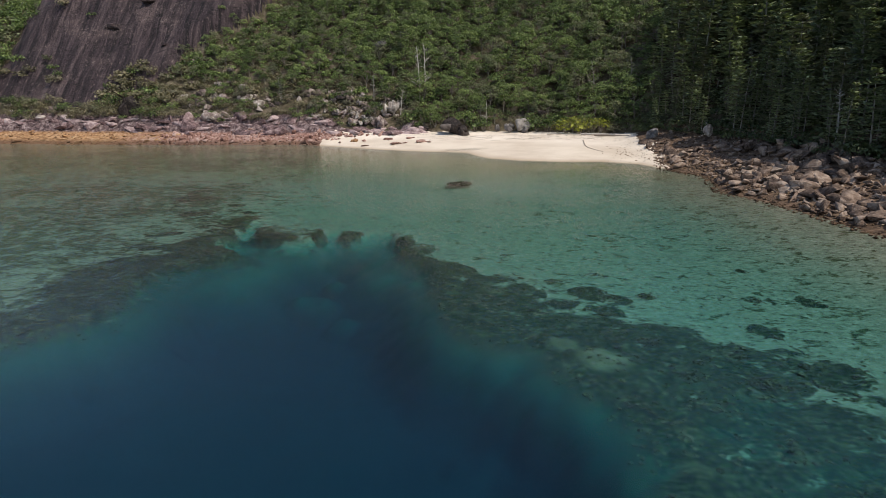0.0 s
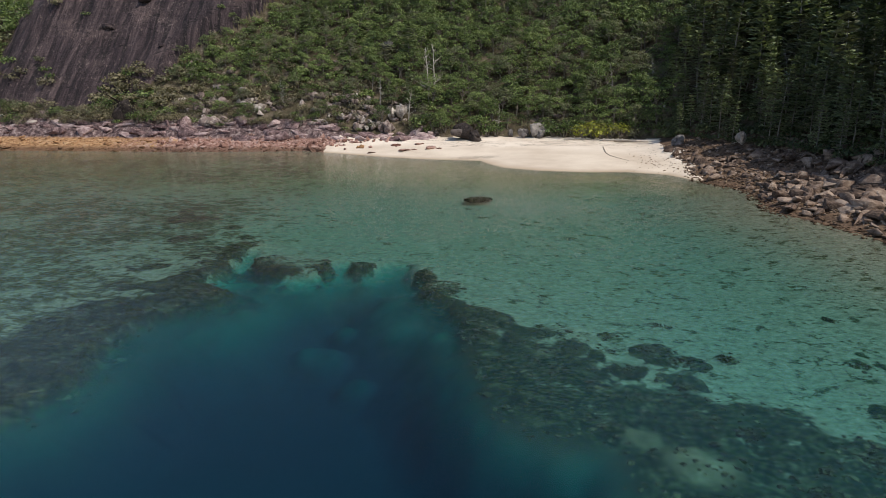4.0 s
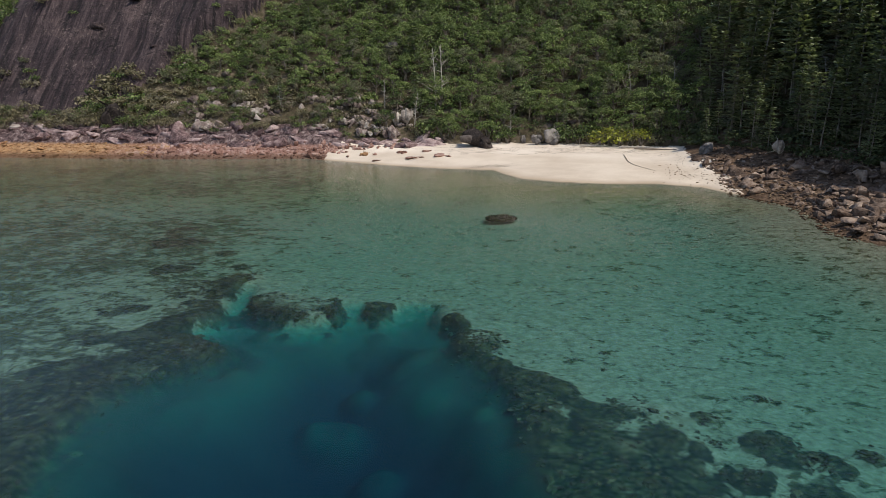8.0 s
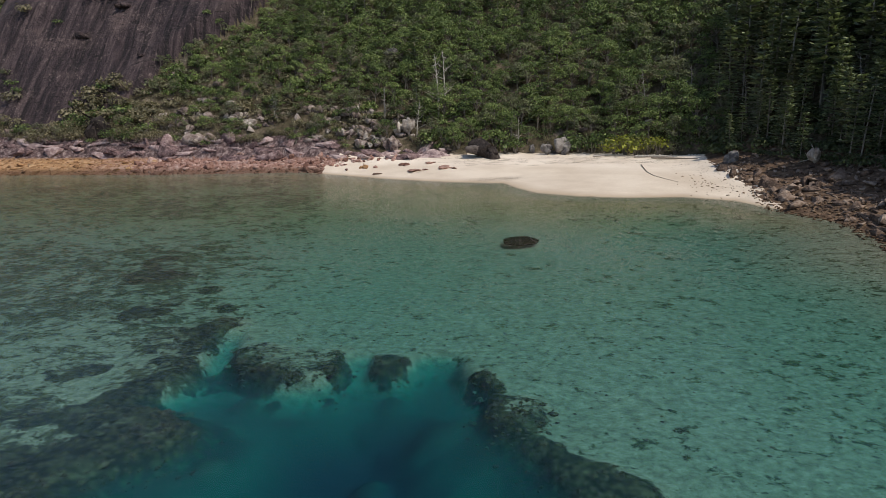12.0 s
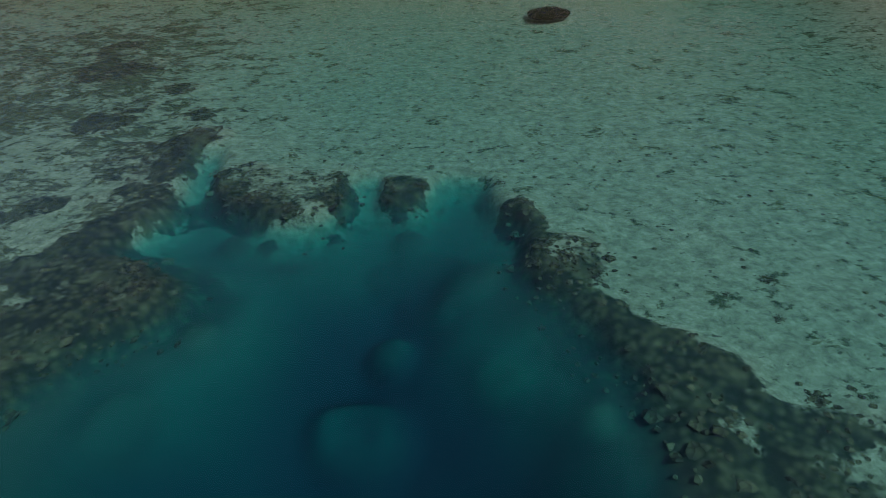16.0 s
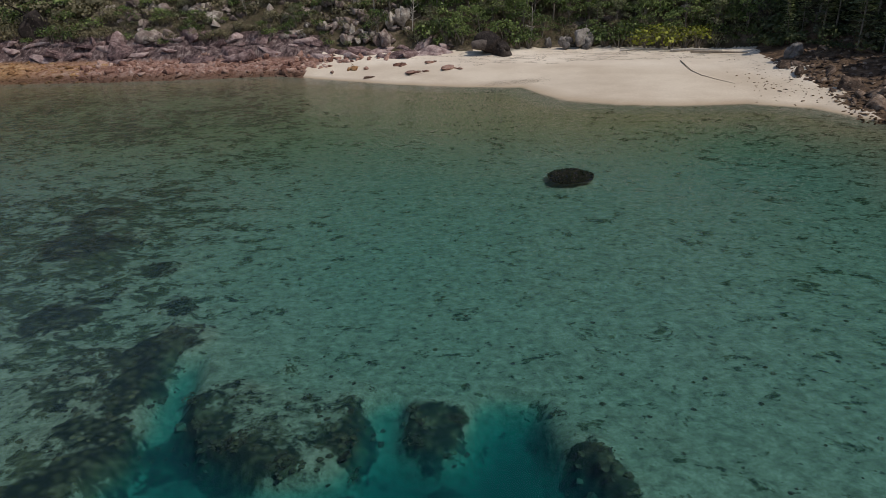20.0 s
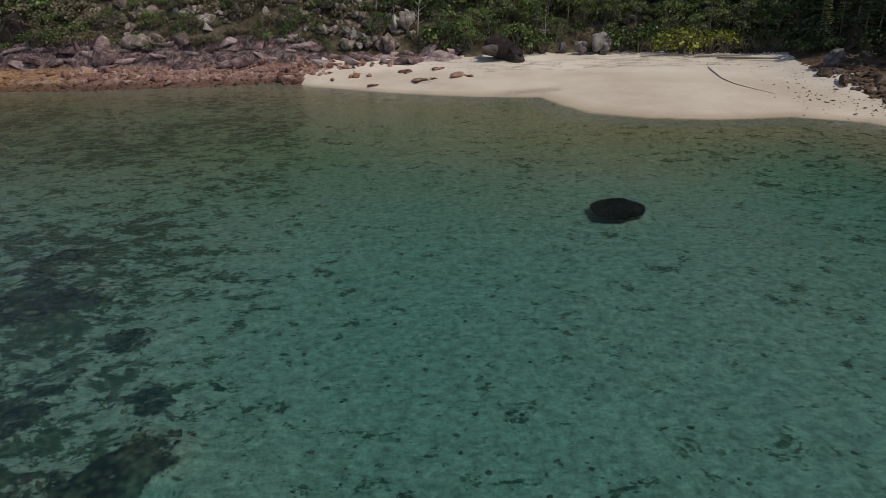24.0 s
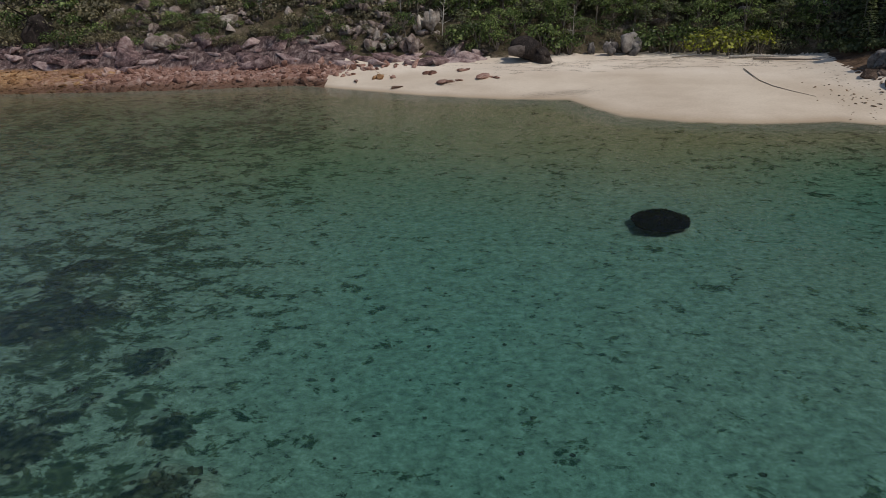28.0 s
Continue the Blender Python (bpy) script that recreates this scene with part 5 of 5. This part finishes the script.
def build_reef():
    """Coral colonies all over the living reef, and small ones strewn on the flat."""
    x, y, rng = scatter(-27, 28, 22, 78, 0.27, 51)
    keep = rng.random(len(x)) < 0.7 * coral_cover(x, y) ** 1.5 * smooth(-0.25, 0.25, fbm(x, y, 1.1, 3, 53)) * smooth(1.6, 0.2, pool_distance(x, y))
    x, y = x[keep], y[keep]
    z = height(x, y)
    size = rng.uniform(0.08, 0.20, len(x)) + (rng.random(len(x)) < 0.08) * rng.uniform(0.05, 0.25, len(x))
    poses = [spin(a, b, c - 0.12 * s, t, s, 0.25) for a, b, c, t, s in zip(x, y, z, rng.uniform(0, 6.28, len(x)), size)]
    v, f, _ = joined(KNOBS, [k % 6 for k in range(len(x))], poses)
    tagged(new("reef_coral", quads_mesh("reef_coral", v, f, CORAL_DARK, True)), "small brown corals along the rim of the reef", "coral", kind="stuff")
    x, y, rng = scatter(-34, 34, 26, 118, 1.2, 52)
    keep = (signed_distance(POOL, x, y) < -1) & (signed_distance(COAST, x, y) < -6) & (rng.random(len(x)) < 0.55 * smooth(-0.15, 0.4, fbm(x, y, 7, 3, 54)) * (0.25 + 0.75 * smooth(80, 60, y)))
    x, y = x[keep], y[keep]
    z = height(x, y)
    poses = [spin(a, b, c, t, s, 0.1) for a, b, c, t, s in zip(x, y, z, rng.uniform(0, 6.28, len(x)), rng.uniform(0.05, 0.15, len(x)))]
    v, f, _ = joined(KNOBS, [k % 6 for k in range(len(x))], poses)
    tagged(new("flat_coral", quads_mesh("flat_coral", v, f, CORAL_DARK, True)), "scattered small corals on the pale reef flat", "coral", kind="stuff")


build_reef()


# ---- dark oval fish school in the shallows ----
def build_patch():
    # a school of fish, stood in for by a mass of flat dark quads
    rng = np.random.default_rng(61)
    n = 9000
    t, r = rng.uniform(0, 2 * math.pi, n), np.sqrt(rng.uniform(0, 1, n))
    edge = 1 + 0.05 * np.sin(2 * t + 0.6) + 0.04 * np.sin(3 * t + 2.0) + 0.03 * np.sin(7 * t) - 0.20 * np.exp(-((t - 2.0) / 0.3) ** 2)
    c = np.stack([3.64 + 1.45 * r * edge * np.cos(t), 85.65 + 1.75 * r * edge * np.sin(t), -0.13 - 0.1 * r ** 5 + rng.uniform(-0.05, 0.02, n)], 1)
    v, f = leaf_quads(rng, c, np.tile((0, 0, 1.0), (n, 1)), 0.23, 0.12)
    v[:, 2] = np.minimum(v[:, 2], -0.05)
    g = Graph("dark_fish")
    isl = g.t.nodes.new("ShaderNodeNewGeometry").outputs["Random Per Island"]
    # near-black base colour, with the water's haze at its depth painted in
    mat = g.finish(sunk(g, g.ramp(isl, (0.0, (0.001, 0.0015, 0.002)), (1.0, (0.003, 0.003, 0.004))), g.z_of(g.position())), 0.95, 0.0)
    tagged(new("seaweed_patch", quads_mesh("seaweed_patch", v, f, mat)), "dense black oval school of fish just under the clear shallow water", "seaweed", kind="stuff")


build_patch()


# ---- driftwood and litter on the sand ----
def limb(name, points, radii, mat, label, sides=7):
    pts = [(x, y, z_at(x, y) + h) for x, y, h in points]
    ob = tagged(new(name, quads_mesh(name, *tube(pts, radii, sides), mat, True)), label, "driftwood")
    return ob


DRIFT = make_bark("dark_driftwood", (0.15, 0.12, 0.092), (0.36, 0.30, 0.24))
limb("driftwood_log", ((24.9, 134.6, 0.10), (24.7, 131.5, 0.09), (24.4, 128.0, 0.07), (24.6, 124.5, 0.05), (25.5, 121.5, 0.04), (26.6, 118.8, 0.02)), (0.065, 0.06, 0.05, 0.04, 0.03, 0.015), DRIFT,
     "long dark driftwood trunk lying on the sand")
limb("driftwood_log", ((25.2, 141.2, 0.2), (28.4, 140.6, 0.25), (31.6, 138.4, 0.2)), (0.2, 0.18, 0.08), PALE_BARK, "bleached log along the top of the beach")
limb("driftwood_log", ((27.6, 139.3, 0.2), (31.0, 137.0, 0.25), (33.6, 134.2, 0.15)), (0.16, 0.14, 0.06), DRIFT, "brown log along the top of the beach")
limb("driftwood_log", ((18.5, 143.5, 0.15), (21.5, 143.9, 0.2), (24.5, 142.7, 0.15)), (0.15, 0.13, 0.06), PALE_BARK, "bleached log along the top of the beach")


def build_litter():
    """Twigs, weed and stones strewn along the tide lines."""
    rng = np.random.default_rng(71)
    c = []
    for k in range(1300):
        t = rng.uniform(0, 1)
        c.append((-2.0 + 7.0 * t + rng.normal(0, 0.9), 125.3 + 1.6 * t + rng.normal(0, 0.8)))
    for row in range(5):
        for k in range(1500):
            u = rng.uniform(0, 1)
            if vnoise(np.array([u * 23]), np.array([row * 3.3]), 72)[0] > 0.38:
                c.append((-6 + 35 * u, 143.4 - row * 1.25 - 3.5 * smooth(0.7, 1.0, u) + 0.5 * math.sin(u * 17 + row) + 0.3 * math.sin(u * 41 + 2 * row) + rng.normal(0, 0.22)))
    c = np.array(c)
    c = c[signed_distance(COAST, c[:, 0], c[:, 1]) > 0.3]
    z = height(c[:, 0], c[:, 1])
    v, f = leaf_quads(rng, np.stack([c[:, 0], c[:, 1], z + 0.03], 1), np.tile((0, 0, 1.0), (len(c), 1)), 0.06, 0.3)
    tagged(new("beach_litter", quads_mesh("beach_litter", v, f, DRIFT)), "dark twigs and weed strewn along the tide lines", "litter", kind="stuff")
    spots = []
    for k in range(150):
        x, y = 31.0 + rng.normal(0, 2.0), 116 + rng.normal(0, 5.5)
        if signed_distance(COAST, np.array([x]), np.array([y]))[0] > 0.3 and signed_distance(FOOT, np.array([x]), np.array([y]))[0] < 0:
            spots.append((x, y, rng.uniform(0.08, 0.24) + (rng.random() < 0.1) * 0.2))
    rocks("beach_stone", SLAB, RUBBLE, spots, "small brown stone lying on the sand", "stones at the end of the beach", "stones on the sand", 90, 0.1)


build_litter()
